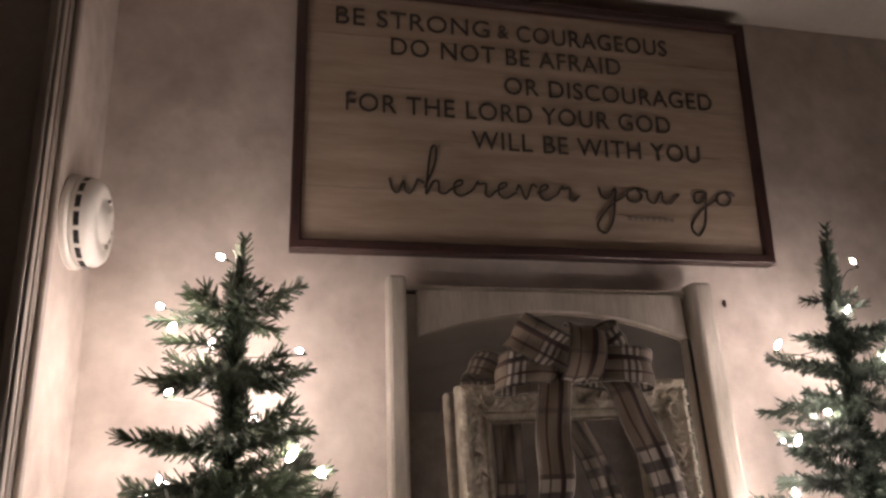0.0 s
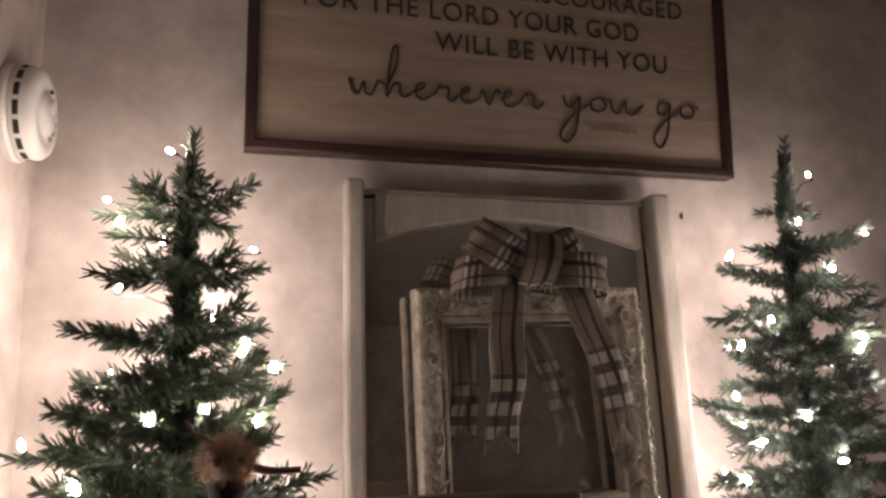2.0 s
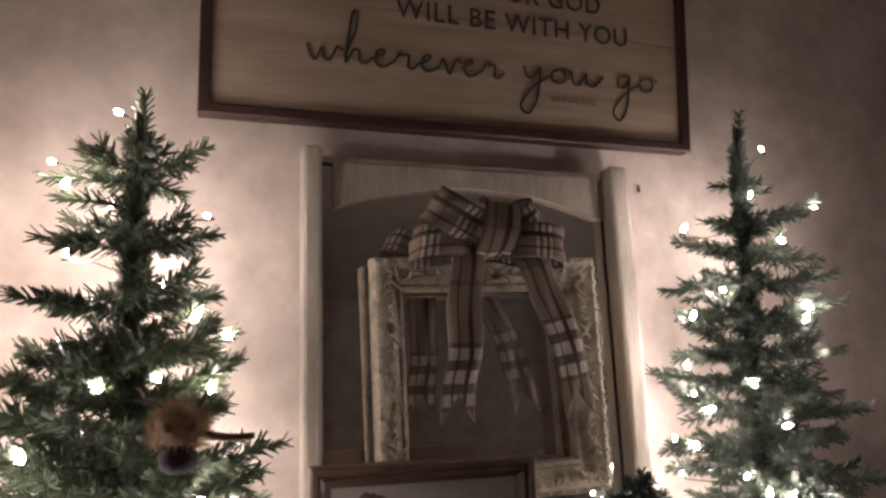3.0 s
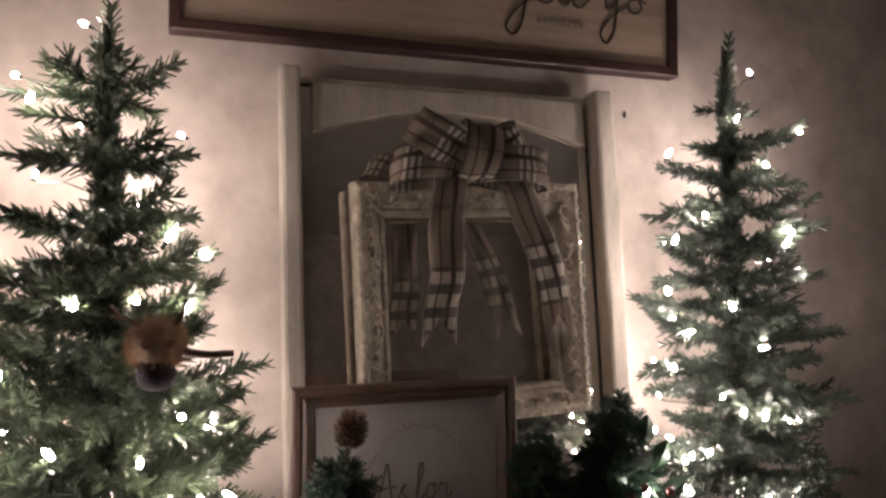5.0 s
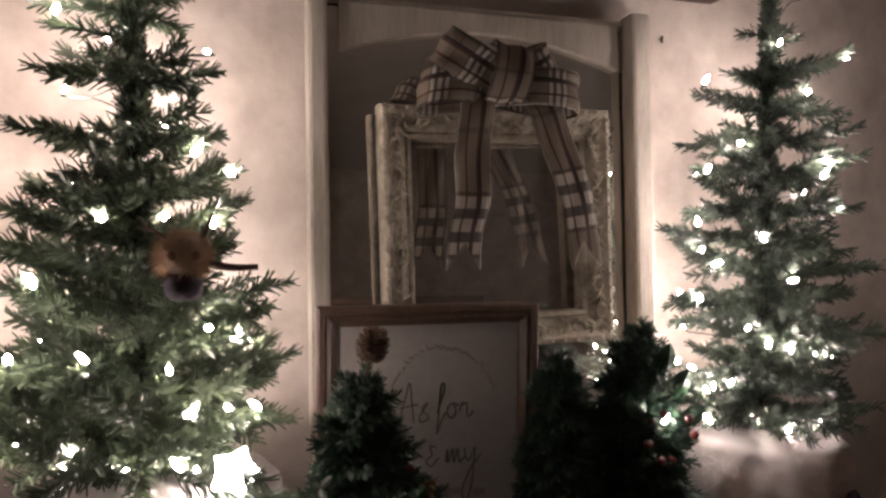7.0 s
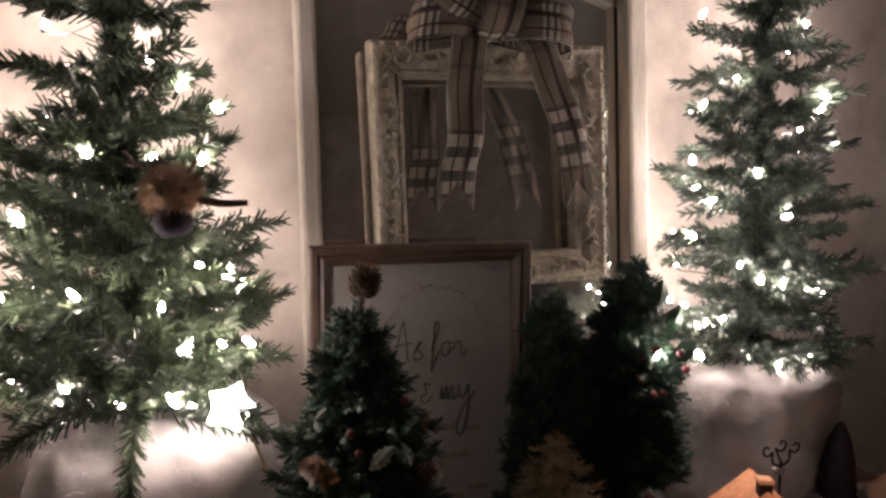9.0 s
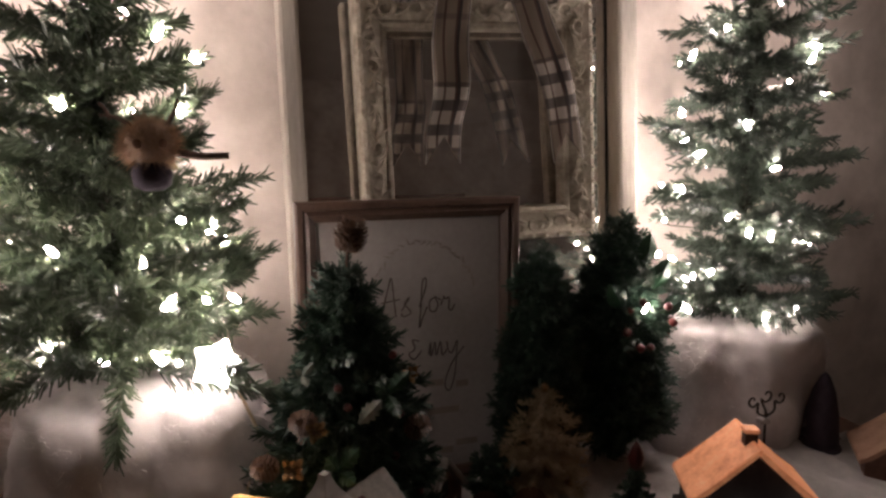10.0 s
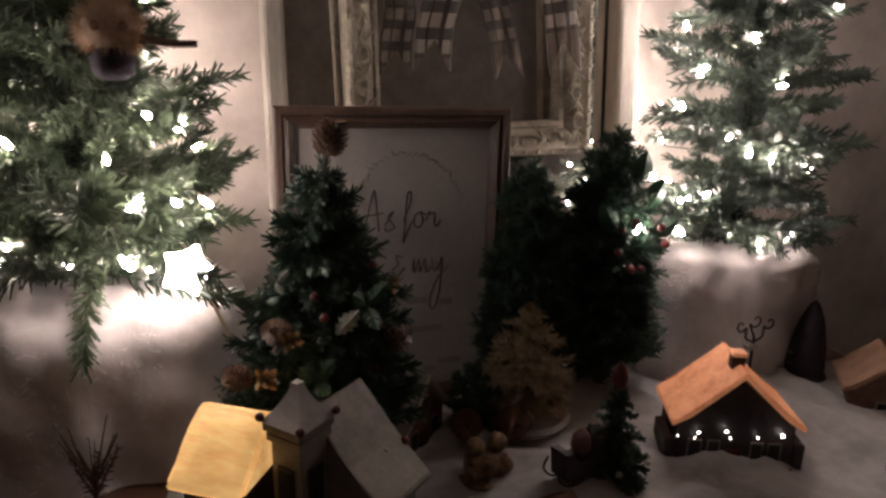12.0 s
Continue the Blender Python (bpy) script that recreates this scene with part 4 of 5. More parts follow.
def ball_mesh(name, r, material, sub=2):
    bm = bmesh.new()
    bmesh.ops.create_icosphere(bm, subdivisions=sub, radius=r)
    for f in bm.faces:
        f.smooth = True
    me = bpy.data.meshes.new(name)
    bm.to_mesh(me)
    bm.free()
    me.materials.append(material)
    return me


BERRY_ME = ball_mesh("berry", 0.0050, M_RED)

SX, SY = 0.182, 1.135
small = needle_tree("small_tree", pose(SX, SY, ground(SX, SY)), 0.390, lerp_profile([(0.2, 0.098), (0.3, 0.112), (0.5, 0.096), (0.7, 0.068), (0.85, 0.046), (0.95, 0.03), (1, 0.012)]),
                    15, 24, M_NEEDLE3, "dark green small tree with pine cones and holly", 31, (-14, 22), 0.019, first=0.24, dense=0.85, width=0.0014, trunk_r=0.006, jitter=0.015)
child("pine_cone", CONE_ME, small, pose(0.004, -0.014, 0.405, 0, 12) @ Matrix.Scale(0.88, 4), "pine cone on the tip")
part("tip_stem", tube(bmesh.new(), [(0, 0, 0.365), (0.003, -0.010, 0.390), (0.004, -0.014, 0.408)], 0.0022, 0.0018), M_TWIG, small)
for x, y, z, rx, ry in ((-0.088, -0.072, 0.188, 15, -65), (0.050, -0.080, 0.215, 30, 60), (-0.050, -0.080, 0.235, 25, -55)):
    child("pine_cone", CONE_ME, small, pose(x, y, z, rx, ry) @ Matrix.Scale(0.62, 4))
for x, y, z, n, me, k2 in ((-0.050, -0.095, 0.235, 7, GOLD_ME, 0.8), (-0.074, -0.085, 0.192, 8, GOLD_ME, 0.9), (0.058, -0.070, 0.275, 6, GOLD_ME, 0.7), (0.058, -0.068, 0.278, 4, FROST_ME, 0.5), (-0.058, -0.078, 0.292, 3, FROST_ME, 0.7), (-0.004, -0.092, 0.236, 1, FROST_ME, 1.5), (-0.030, -0.100, 0.190, 4, HOLLY_ME, 0.8), (0.03, -0.08, 0.26, 3, HOLLY_ME, 0.8)):
    for k in range(n):
        child("glitter_petal" if me is GOLD_ME else "holly_leaf", me, small, pose(x, y, z, 60, 0, 0) @ pose(0, 0, 0, 0, -35 - 25 * (k % 2), 40 + k * 360 / n) @ Matrix.Scale(k2, 4))
for k in range(9):
    a = k * 2.4
    child("berry", BERRY_ME, small, pose(0.075 * math.cos(a) * (1 - k * 0.05), -0.045 - 0.04 * abs(math.sin(a)), 0.12 + 0.022 * k))

for x, y, h, sd, r in ((0.505, 1.285, 0.350, 41, 0.074), (0.635, 1.275, 0.405, 43, 0.088)):
    t = needle_tree("small_tree", pose(x, y, ground(x, y)), h, lerp_profile([(0.1, r), (0.3, r * 1.0), (0.55, r * 0.9), (0.8, r * 0.62), (0.93, r * 0.4), (1, 0.012)]), 15, 22, M_NEEDLE3,
                    "dark green small bushy tree in the shade", sd, group="small dark trees", pitch=(-8, 26), needle=0.020, first=0.16, dense=0.85, width=0.0014, trunk_r=0.006, jitter=0.015)
    if x > 0.6:
        for k, (dx, dz, turn) in enumerate(((0.012, 0.335, 80), (0.030, 0.30, 60), (-0.02, 0.27, 120), (0.045, 0.26, 30))):
            child("leaf", OVAL_ME, t, pose(dx, -0.045, dz, 80, -turn, 0))
        for k in range(8):
            a = k * 2.4
            child("berry", BERRY_ME, t, pose(0.005 + 0.04 * math.cos(a), -0.075 - 0.008 * math.sin(a * 2), 0.255 + 0.035 * math.sin(a)) @ Matrix.Scale(1.3, 4))

# cream bristle tree on a round base
CX, CY = 0.478, 1.212
g = ground(CX, CY)
cream = needle_tree("bristle_tree", pose(CX, CY, g), 0.165, lerp_profile([(0.05, 0.066), (0.4, 0.062), (0.7, 0.044), (0.9, 0.022), (1, 0.010)]), 11, 15, M_CREAM,
                    "cream and gold bristle tree on round white base", 51, (-10, 16), 0.014, first=0.12, dense=0.9, width=0.0007, trunk_r=0.004)
part("base", lathe(bmesh.new(), [(0.064, 0.0), (0.066, 0.006), (0.060, 0.012), (0.02, 0.014)], 36), M_SNOWROOF, cream, "snowy white round base")
child("topper", ball_mesh("topper", 0.007, M_GOLD), cream, pose(0, 0, 0.168))
for k in range(10):
    a = k * 0.63
    child("gold_ball", ball_mesh("gold_ball", 0.0055, M_GOLD, 1), cream, pose(0.052 * math.cos(a), 0.052 * math.sin(a), 0.020 + 0.012 * (k % 3)))

# dark frosted tree with a red finial, and the toy sleigh at its foot
DX, DY = 0.520, 1.045
g = ground(DX, DY)
dark = needle_tree("ornament_tree", pose(DX, DY, g), 0.130, lerp_profile([(0.05, 0.050), (0.4, 0.038), (0.7, 0.022), (1, 0.006)]), 9, 14, M_NEEDLE3,
                   "small dark green ornament tree with red finial", 61, (-14, 6), 0.010, first=0.08, dense=1.2, width=0.0015, trunk_r=0.004)
part("finial", lathe(bmesh.new(), [(0.002, 0.120), (0.008, 0.130), (0.010, 0.142), (0.006, 0.154), (0.001, 0.162)], 16), M_RED, dark, "red drop-shaped finial", True)
for k in range(7):
    a = k * 0.9 + 3.4
    child("frosted_tip", ball_mesh("frosted_tip", 0.0045, M_SNOWROOF, 1), dark, pose(0.046 * math.cos(a), 0.046 * math.sin(a), 0.03 + 0.008 * (k % 3)))
sl = thing("toy_sleigh", pose(0.470, 1.040, ground(0.470, 1.040) + 0.004, 0, 0, 15), "dark toy sleigh standing in cotton snow", "toy sleigh")
part("body", prism(bmesh.new(), [(-0.032, 0.010), (0.026, 0.010), (0.034, 0.040), (0.026, 0.058), (0.014, 0.034), (-0.012, 0.030), (-0.024, 0.044), (-0.036, 0.046)], -0.014, 0.014), M_DARK, sl)
for y in (-0.013, 0.013):
    part("runner", tube(bmesh.new(), smooth_line([(0.034, y, 0.003), (0.0, y, 0.002), (-0.030, y, 0.004), (-0.046, y, 0.020), (-0.040, y, 0.034)], 5), 0.0018, 0.0014, 6), M_DARK, sl)
for x in (-0.02, 0.02):
    for y in (-0.012, 0.012):
        part("strut", tube(bmesh.new(), [(x, y, 0.002), (x, y, 0.012)], 0.0012), M_DARK, sl)
part("sack", lathe(bmesh.new(), [(0.008, 0.032), (0.013, 0.042), (0.011, 0.056), (0.004, 0.064)], 12), M_BRICK, sl, "brown sack", True)


# ---- ceramic village ----
def gable_house(name, m, w, d, wall, ridge, over, walls, roof, label, chimney=0.0, windows=(), door=False):
    """A little house: body with gables to -y, two roof slabs, windows, door, chimney."""
    h = thing(name, m, label, "ceramic house", "ceramic village houses")
    part("body", prism(bmesh.new(), [(-w / 2, 0), (w / 2, 0), (w / 2, wall), (0, ridge - 0.004), (-w / 2, wall)], 0, d), walls, h)
    rise = (ridge - wall) / (w / 2)
    for s_ in (-1, 1):
        e = w / 2 + over
        kink = 0.72 * e
        poly = [(0, ridge), (s_ * kink, ridge - kink * rise), (s_ * e, wall - over * rise * 0.35 + 0.002), (s_ * e, wall - over * rise * 0.35 + 0.010), (s_ * kink, ridge - kink * rise + 0.009), (0, ridge + 0.010)]
        bm = prism(bmesh.new(), poly, -over, d + over)
        bmesh.ops.bevel(bm, geom=list(bm.edges), offset=0.0016, segments=2, affect="EDGES")
        part("roof_slope", bm, roof, h, smooth=False)
    if chimney:
        part("chimney", boxed(-0.010, 0.006, chimney, chimney + 0.016, ridge - 0.01, ridge + 0.018, 0.001), walls, h)
        part("chimney_snow", boxed(-0.012, 0.008, chimney - 0.002, chimney + 0.018, ridge + 0.0182, ridge + 0.024, 0.002), roof, h)
    for x, z, ww, hh in windows:
        win = part("window", boxed(x - ww / 2 - 0.002, x + ww / 2 + 0.002, -0.0022, -0.0002, z - 0.002, z + hh + 0.002), M_STONE, h)
        part("pane", boxed(x - ww / 2, x + ww / 2, -0.0030, -0.0024, z, z + hh), M_BLACK, win)
    if door:
        part("door", boxed(-0.009, 0.009, -0.003, -0.0002, 0.0, 0.032, 0.0008), M_RED, h)
    return h


LG = pose(0.686, 1.024, 0.902, 0, 0, -23)
lodge = gable_house("ceramic_house", LG, 0.146, 0.080, 0.066, 0.134, 0.010, M_DARK, M_ORANGE, "dark ceramic lodge with glow put into its orange roof", 0.018, ((-0.050, 0.020, 0.014, 0.022), (-0.026, 0.020, 0.012, 0.022), (0.028, 0.020, 0.012, 0.022), (0.050, 0.020, 0.014, 0.022)), True)
TINY_ME = ball_mesh("tiny_light", 0.0018, M_TINY, 1)
for x, z, s_ in ((-0.048, 0.056, 0.9), (-0.052, 0.048, 0.6), (-0.014, 0.060, 1.1), (-0.008, 0.051, 0.7), (0.026, 0.053, 0.8), (0.056, 0.058, 1.5), (-0.074, 0.050, 0.6)):
    child("eave_light", TINY_ME, lodge, pose(x, -0.006, z) @ Matrix.Scale(s_, 4))
part("porch_rail", boxed(-0.072, 0.072, -0.012, -0.009, 0.010, 0.014, 0.001), M_DARK, lodge)
part("porch_step", boxed(-0.082, 0.082, -0.016, -0.001, -0.014, 0.008, 0.001), M_DARK, lodge)
for x0, x1 in ((-0.088, -0.0742), (0.0742, 0.090)):
    part("side_shed", boxed(x0, x1, 0.0, 0.060, -0.014, 0.042, 0.003), M_DARK, lodge)

gable_house("ceramic_house", pose(1.005, 1.070, ground(1.005, 1.07) - 0.034, 0, 0, -38), 0.100, 0.085, 0.062, 0.108, 0.010, M_BRICK, M_PALEROOF, "brown ceramic cabin with tan roof", 0.0, ((0.0, 0.022, 0.020, 0.026),), False)
gable_house("ceramic_house", pose(0.318, 1.190, ground(0.318, 1.19) - 0.004, 0, 0, 42), 0.104, 0.10, 0.048, 0.108, 0.010, M_BRICK, M_SNOWROOF, "brown ceramic cottage with snowy roof", 0.0, ((0.0, 0.058, 0.016, 0.022), (-0.026, 0.02, 0.014, 0.02), (0.026, 0.02, 0.014, 0.02)), True)
gable_house("ceramic_house", pose(0.372, 0.975, ground(0.372, 0.975) - 0.018, 0, 0, -80), 0.050, 0.055, 0.028, 0.050, 0.006, M_DARK, M_BRICK, "tiny ceramic hut with reddish brown roof", 0.0, (), False)

# amber house, glow put into the roof surface: steep roof with a flat worn ridge
amber = thing("ceramic_house", pose(0.078, 0.962, TABLE, 0, 0, -34), "ceramic house with amber glow put into its roof", "ceramic house", "ceramic village houses")
part("body", boxed(-0.042, 0.012, -0.028, 0.060, 0.0, 0.160, 0.002), M_DARK, amber)
bm = bmesh.new()
lo = [bm.verts.new(v) for v in ((-0.052, -0.044, 0.156), (0.023, -0.044, 0.156), (0.023, 0.076, 0.160), (-0.052, 0.076, 0.160))]
hi = [bm.verts.new(v) for v in ((-0.052, 0.014, 0.208), (0.023, 0.014, 0.208), (0.023, 0.024, 0.208), (-0.052, 0.024, 0.208))]
bm.faces.new(lo[::-1])
bm.faces.new(hi)
for k in range(4):
    bm.faces.new((lo[k], lo[(k + 1) % 4], hi[(k + 1) % 4], hi[k]))
bmesh.ops.bevel(bm, geom=list(bm.edges), offset=0.004, segments=3, affect="EDGES")
bmesh.ops.subdivide_edges(bm, edges=list(bm.edges), cuts=3, use_grid_fill=True)
for v in bm.verts:
    v.co += Vector((0, -0.6, 0.8)) * (0.0030 * noise.noise(Vector((v.co.x * 30, v.co.y * 75, v.co.z * 75))) + 0.0014 * noise.noise(v.co * 120))
part("roof", bm, M_AMBER, amber, "roof with amber glow put into its surface", True)

# church with square tower and nave
church = thing("ceramic_church", pose(0.128, 0.950, TABLE + 0.031, 0, 0, 40), "grey ceramic church with snowy tower roof", "ceramic church")
T = 0.0172
part("tower", boxed(-T, T, -T, T, -0.034, 0.170, 0.001), M_STONE, church)
for z0, z1, e in ((0.160, 0.168, 0.003), (0.1702, 0.178, 0.005)):
    part("cornice", boxed(-T - e, T + e, -T - e, T + e, z0, z1, 0.001), M_STONE, church)
bm = bmesh.new()
rings = []
for f in range(7):
    q = f / 6
    hw = (T + 0.006) * (1 - q) ** 1.5 + 0.004 * q
    rings.append([bm.verts.new((sx * hw, sy * hw, 0.1785 + 0.035 * q)) for sx, sy in ((-1, -1), (1, -1), (1, 1), (-1, 1))])
for u, v in zip(rings, rings[1:]):
    for k in range(4):
        bm.faces.new((u[k], u[(k + 1) % 4], v[(k + 1) % 4], v[k]))
bm.faces.new(rings[0][::-1])
bm.faces.new(rings[-1])
part("tower_roof", bm, M_SNOWROOF, church, "snow-white concave tower roof")
for sx, sy in ((-1, -1), (1, -1), (1, 1), (-1, 1)):
    child("berry", BERRY_ME, church, pose(sx * (T + 0.006), sy * (T + 0.006), 0.183) @ Matrix.Scale(0.85, 4))
for turn in (0, 90, 180, 270):
    m = pose(0, 0, 0, 0, 0, turn)
    bm = boxed(-0.009, 0.009, -T - 0.0026, -T - 0.0002, 0.100, 0.138, 0.0005)
    win = part("window", bm, M_DARK, church)
    win.matrix_basis = m
    pane = part("pane", boxed(-0.006, 0.006, -T - 0.0036, -T - 0.0028, 0.104, 0.134), M_BLACK, win)
child("window_light", TINY_ME, church, pose(T + 0.004, -0.003, 0.112) @ Matrix.Scale(0.8, 4))
child("window_light", TINY_ME, church, pose(T + 0.004, 0.003, 0.122) @ Matrix.Scale(0.5, 4))
NAVE = pose(0.092, 0.004, 0, 0, 0, -90)
part("nave", prism(bmesh.new(), [(-0.042, -0.034), (0.070, -0.034), (0.070, 0.100), (0, 0.168), (-0.042, 0.124)], -0.070, -0.004), M_STONE, church).matrix_basis = NAVE
# Snowy like the tower roof; its shade is put into the darker ivory.
for s_, e, z in ((-1, 0.054, 0.124), (1, 0.084, 0.094)):
    bm = prism(bmesh.new(), [(0, 0.169), (s_ * e * 0.52, 0.169 - (0.169 - z) * 0.6), (s_ * e, z), (s_ * e, z + 0.007), (s_ * e * 0.52, 0.177 - (0.169 - z) * 0.6), (0, 0.178)], -0.074, 0.002)
    bmesh.ops.bevel(bm, geom=list(bm.edges), offset=0.0014, segments=2, affect="EDGES")
    part("nave_roof", bm, M_STONE, church, "snowy roof slope, shade put into its ivory colour").matrix_basis = NAVE
for x, y, z in ((0.066, -0.044, 0.124), (0.093, -0.050, 0.126)):
    child("berry", BERRY_ME, church, pose(x, y, z) @ Matrix.Scale(0.85, 4))
for x in (0.036, 0.072):
    win = part("nave_window", boxed(x - 0.007, x + 0.007, -0.0688, -0.0662, 0.040, 0.076, 0.0005), M_DARK, church)
    part("pane", boxed(x - 0.005, x + 0.005, -0.0698, -0.0690, 0.043, 0.073), M_BLACK, win)

# figurine group, one plain mesh
bm = bmesh.new()
box(bm, -0.026, 0.026, -0.015, 0.016, 0.004, 0.036, 0.006)
for x, y, z, r in ((-0.016, -0.002, 0.045, 0.012), (0.015, 0.0, 0.046, 0.012), (0.0, -0.012, 0.026, 0.013), (-0.020, -0.012, 0.016, 0.010), (0.022, -0.010, 0.018, 0.011)):
    lathe(bm, [(r * math.sin(a), -r * math.cos(a)) for a in (0.2, 0.7, 1.2, 1.57, 2.0, 2.5, 2.95)], 12, (x, y, z))
lathe(bm, [(0.034, 0.0), (0.035, 0.003), (0.032, 0.0045)], 24)
fig = part("figurine", bm, mat("painted_clay", (0.06, 0.028, 0.016), (0.36, 0.22, 0.12), 0.4, scale=110, fine=200, bump=0.2), None, "", True)
fig.matrix_basis = pose(0.372, 1.098, ground(0.372, 1.098))
tagged(fig, "small brown and gold painted clay ornament in the snow", "figurine")

# dark cone bush, and loose cones
bush = needle_tree("greenery_pick", pose(0.398, 1.215, ground(0.398, 1.215)), 0.085, lerp_profile([(0, 0.045), (0.6, 0.036), (1, 0.012)]), 6, 10, M_NEEDLE3, "dark greenery tuft with pine cones in the snow", 71, (0, 40), 0.014, first=0.1, width=0.0016, trunk_r=0.004)
child("pine_cone", CONE_ME, bush, pose(0.030, -0.040, 0.020, 60, 20))
child("pine_cone", CONE_ME, bush, pose(-0.025, -0.035, 0.030, 70, -30) @ Matrix.Scale(0.9, 4))
child("frosted_tip", FROST_ME, bush, pose(0.020, -0.020, 0.060, 0, -60, 20) @ Matrix.Scale(0.6, 4))
lc = new("pine_cone", CONE_ME)
lc.matrix_basis = pose(0.872, 0.955, ground(0.872, 0.955) + 0.012, 80, 10, 30)
tagged(lc, "loose brown pine cone lying on cotton snow", "pine cone")

# plum felt cone behind the lodge
hat = thing("felt_cone", pose(0.975, 1.195, ground(0.975, 1.195) - 0.004), "dark plum felt cone in the shade", "felt cone")
part("cone", lathe(bmesh.new(), [(0.030, 0), (0.029, 0.03), (0.025, 0.07), (0.018, 0.105), (0.008, 0.130), (0.002, 0.137)], 28), M_PURPLE, hat, "", True)
part("brim", lathe(bmesh.new(), [(0.034, -0.002), (0.036, 0.006), (0.032, 0.014), (0.0292, 0.016)], 28), M_PURPLE, hat, "", True)

# iron scroll finial on a stem
sc = thing("iron_scroll", pose(0.806, 1.140, ground(0.806, 1.14)), "dark iron stake with three curled scrolls", "garden stake")
part("stem", tube(bmesh.new(), [(0, 0, -0.004), (0.001, 0, 0.06), (0, 0, 0.115)], 0.0020), M_IRON, sc)
for x, s_, r in ((-0.025, -1, 0.011), (0.0, 1, 0.012), (0.025, 1, 0.011)):
    spiral = [(0, 0, 0.108), (x * 0.6, 0, 0.116)] + [(x + s_ * r * (1 - t / 9) * math.cos(t * 0.8 + 3.6), 0, 0.136 + (0.006 if x == 0 else 0) + r * (1 - t / 9) * math.sin(t * 0.8 + 3.6)) for t in range(8)]
    part("scroll", tube(bmesh.new(), smooth_line(spiral, 4), 0.0019, 0.0015, 6), M_IRON, sc)
part("cap", boxed(-0.012, 0.006, -0.006, 0.006, 0.098, 0.106, 0.002), M_SNOWROOF, sc, "snow-white cap")

# glittering dark twigs by the draped stand
tw = thing("twig_pick", pose(-0.080, 1.172, TABLE), "dark twig pick with glitter beads by the draped stand", "twig pick")
rg = random.Random(9)
GLIT_ME = ball_mesh("glitter_bead", 0.0022, M_FROST, 1)
part("stem", tube(bmesh.new(), [(0, 0, 0), (0.002, 0, 0.06)], 0.0022), M_TWIG, tw)
for k, (ry, a) in enumerate(((-82, 0), (-62, 20), (-66, 165))):
    child("spray", branch_mesh("spray", 0.060, M_TWIG, 970 + k, 0.010, 0.6, False, 0.0008), tw, pose(0, 0, 0.018, 0, ry, a))
for k in range(16):
    a, ln = rg.uniform(0, math.tau), rg.uniform(0.03, 0.075)
    tip = Vector((0.030 * math.cos(a), 0.020 * math.sin(a), 0.045 + ln))
    part("twig", tube(bmesh.new(), smooth_line([(0.001, 0, 0.03 + 0.0015 * k), tip * 0.55 + Vector((0, 0, 0.015)), tip], 4), 0.0013, 0.0006, 5), M_TWIG, tw)
    if k % 3 == 0:
        child("glitter_bead", GLIT_ME, tw, pose(*tip))


# ---- things hung in the green tree ----
star = thing("star_pick", pose(0.040, 1.150, 1.190, -8, 26, 10), "white plastic star, made to glow, on a pale stick", "star")
bm = bmesh.new()
poly = [((0.030 if k % 2 == 0 else 0.018) * math.sin(k * math.pi / 5), (0.030 if k % 2 == 0 else 0.018) * math.cos(k * math.pi / 5)) for k in range(10)]
prism(bm, poly, -0.005, 0.005)
bmesh.ops.bevel(bm, geom=list(bm.edges), offset=0.0015, segments=2, affect="EDGES")
part("star", bm, M_STAR, star, "white star with glow put into its plastic")
part("stick", tube(bmesh.new(), [(0.020, 0.004, -0.006), (0.075, 0.006, -0.062)], 0.0022), M_STICK, star)

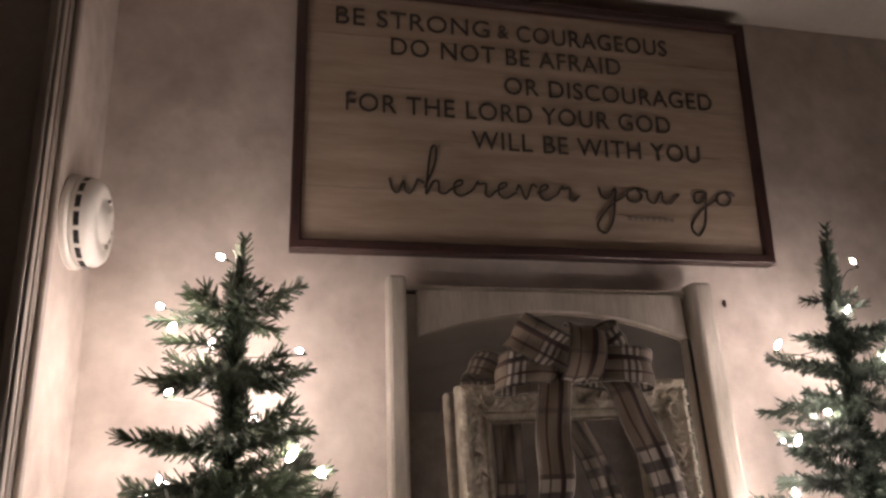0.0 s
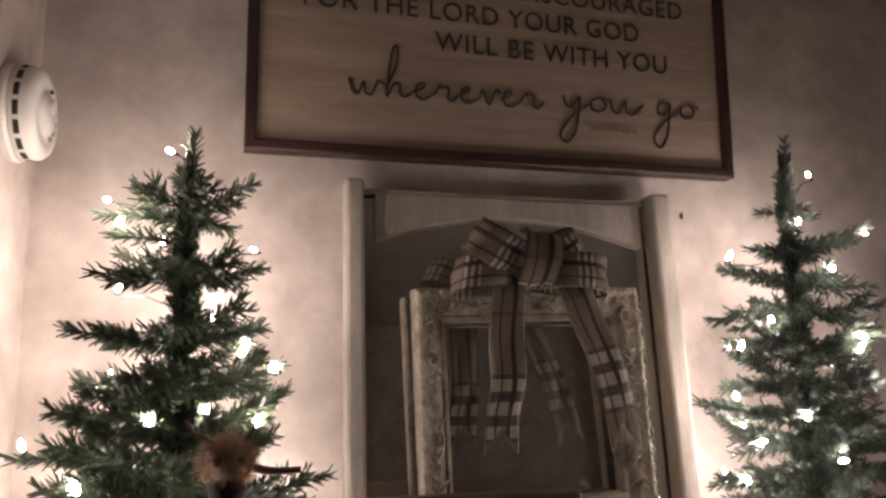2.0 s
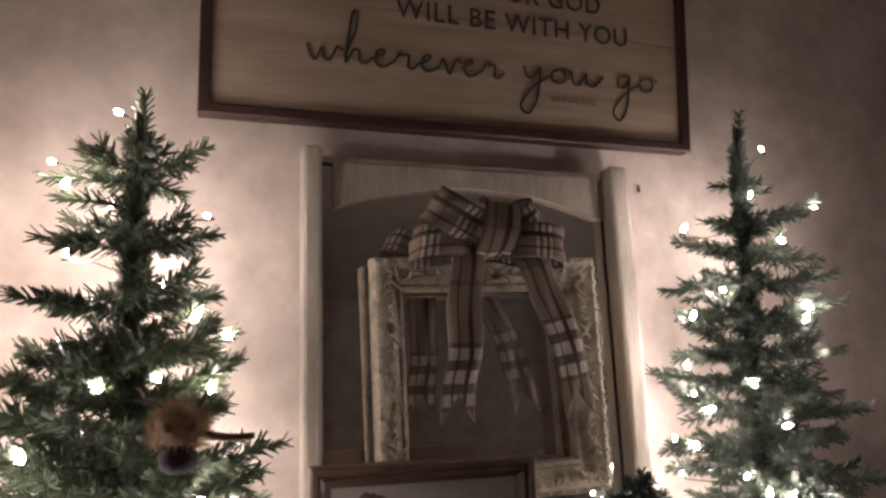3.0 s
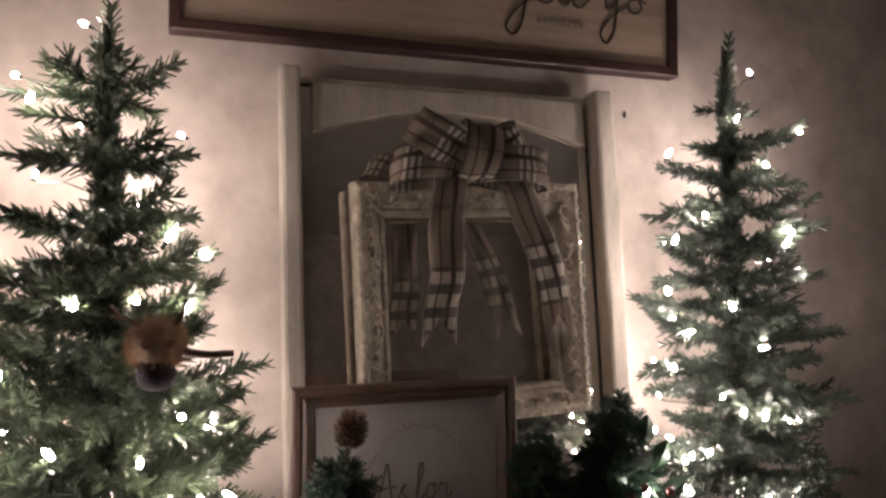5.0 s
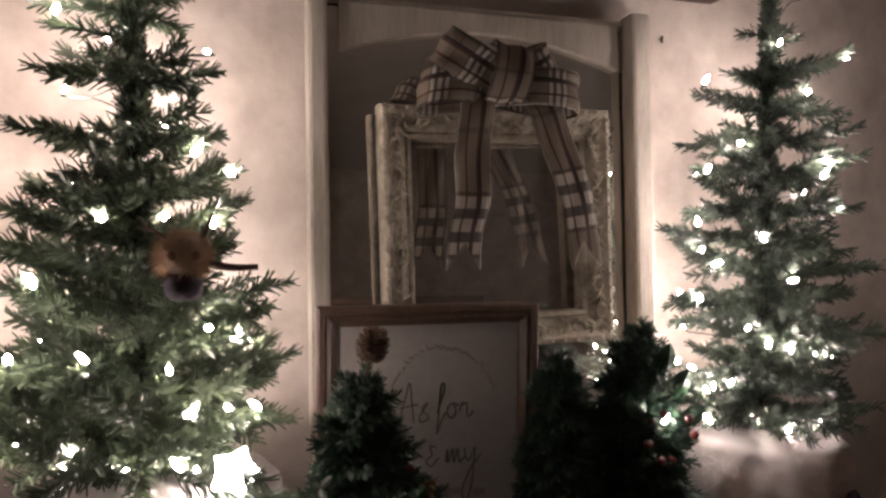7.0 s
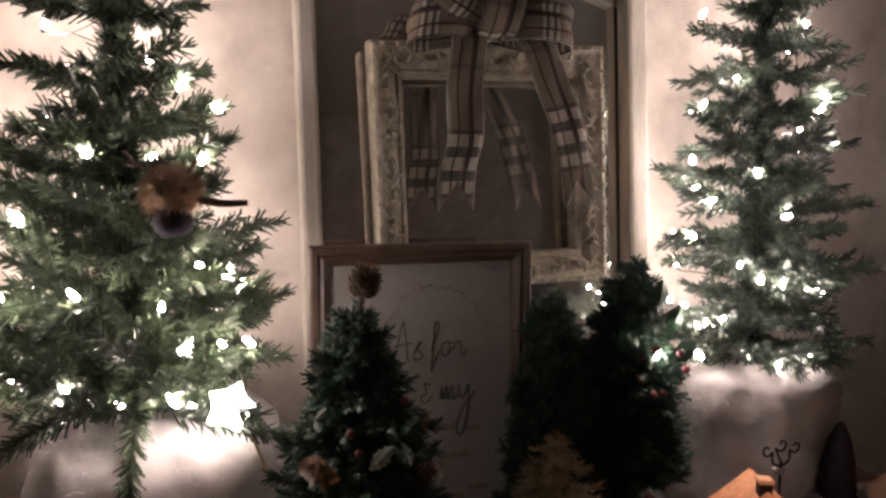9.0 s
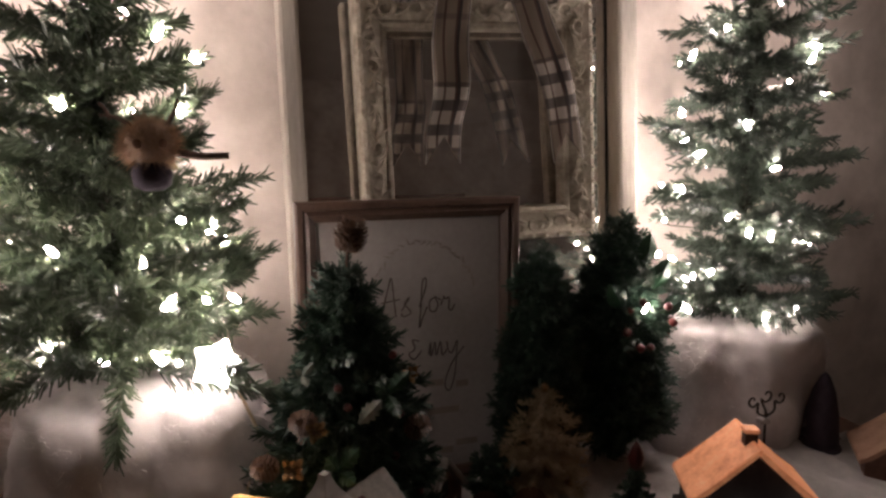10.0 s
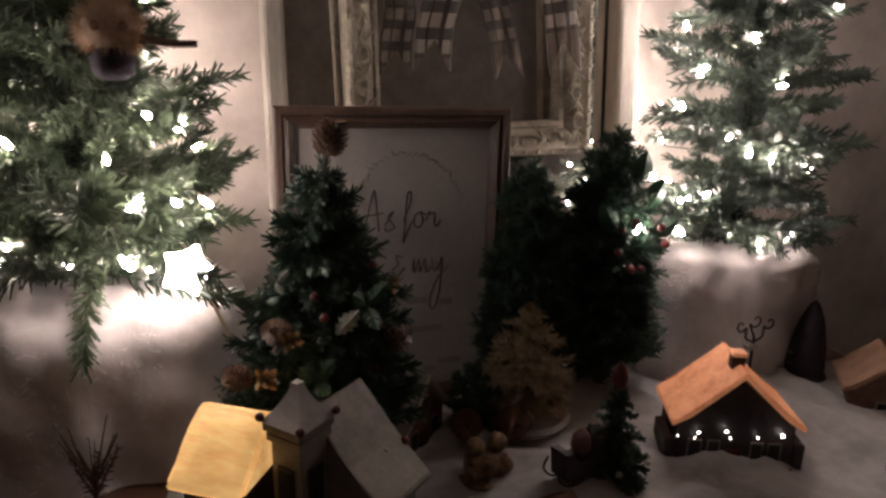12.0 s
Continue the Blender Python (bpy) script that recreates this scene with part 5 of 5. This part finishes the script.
orn = thing("plush_ornament", pose(-0.010, 1.135, 1.434), "fluffy tan plush ornament with dark felt and twig", "tree ornament")
bm = bmesh.new()
bmesh.ops.create_icosphere(bm, subdivisions=3, radius=0.022)
for v in bm.verts:
    v.co *= 1 + 0.10 * noise.noise(v.co * 90)
    v.co.x *= 1.12
part("pompom", bm, M_FLUFF, orn, "", True)
rg = random.Random(12)
V, F = [], []
for k in range(2600):
    d = Vector((rg.gauss(0, 1), rg.gauss(0, 1), rg.gauss(0, 1))).normalized()
    q = Vector((d.x * 1.12, d.y, d.z)) * 0.0215
    tip = q + (d + 0.5 * Vector((rg.uniform(-1, 1), rg.uniform(-1, 1), rg.uniform(-1, 1)))) * rg.uniform(0.006, 0.013)
    s1 = d.orthogonal().normalized() * 0.0004
    b = len(V)
    V.extend((q + s1, q - s1, tip))
    F.append((b, b + 1, b + 2))
fl = new("fluff", from_lists("fluff", V, F, M_FLUFF))
fl.parent = orn
for x in (-0.010, 0.014):
    child("dark_spot", ball_mesh("dark_spot", 0.0055, M_SPOT), orn, pose(x, -0.0225, 0.002) @ Matrix.Diagonal((0.8, 0.5, 0.9, 1)))
part("felt_body", lathe(bmesh.new(), [(0.011, -0.046), (0.018, -0.041), (0.020, -0.028), (0.014, -0.014)], 16), M_PURPLE, orn, "dark felt body", True)
for pts in (((0.026, -0.004, -0.008), (0.050, -0.006, -0.012), (0.076, -0.004, -0.012)), ((0.018, 0.0, 0.020), (0.026, -0.002, 0.034), (0.030, 0.0, 0.046)), ((-0.016, 0.0, 0.020), (-0.030, -0.002, 0.028), (-0.044, 0.0, 0.030)), ((-0.034, 0.0, 0.026), (-0.040, 0.0, 0.038), (-0.044, 0.0, 0.042))):
    part("twig", tube(bmesh.new(), smooth_line(pts, 4), 0.0048 if pts[0][0] == 0.026 else 0.0026, 0.0035 if pts[0][0] == 0.026 else 0.0014, 7), M_TWIG, orn, "brown twig")

# hanging lower sprays of the green tree, and a loose curl of twine
for k, (a, ry, ln) in enumerate(((-98, 50, 0.150), (-48, 4, 0.20), (-130, 8, 0.20))):
    child("branch", branch_mesh("branch", ln, M_NEEDLE, 900 + k, 0.027, 0.8, False, 0.0016), left_tree, Matrix.Translation((0.014, -0.03, 0.095)) @ pose(0, 0, 0, 0, ry, a))
child("branch", branch_mesh("branch", 0.135, M_NEEDLE, 950, 0.024, 0.9, False, 0.0014), left_tree, Matrix.Translation((0.055, -0.135, 0.078)) @ pose(0, 0, 0, 0, 13, -12))
curl = thing("twine_curl", pose(0.072, 1.150, TABLE + 0.010), "loose pale curl of twine beside the stand", "twine")
part("strand", tube(bmesh.new(), smooth_line([(0.0, 0, 0.0), (-0.006, 0, 0.06), (-0.010, -0.01, 0.12), (0.006, -0.01, 0.16), (0.022, 0, 0.165)], 6), 0.0010), M_STICK, curl)
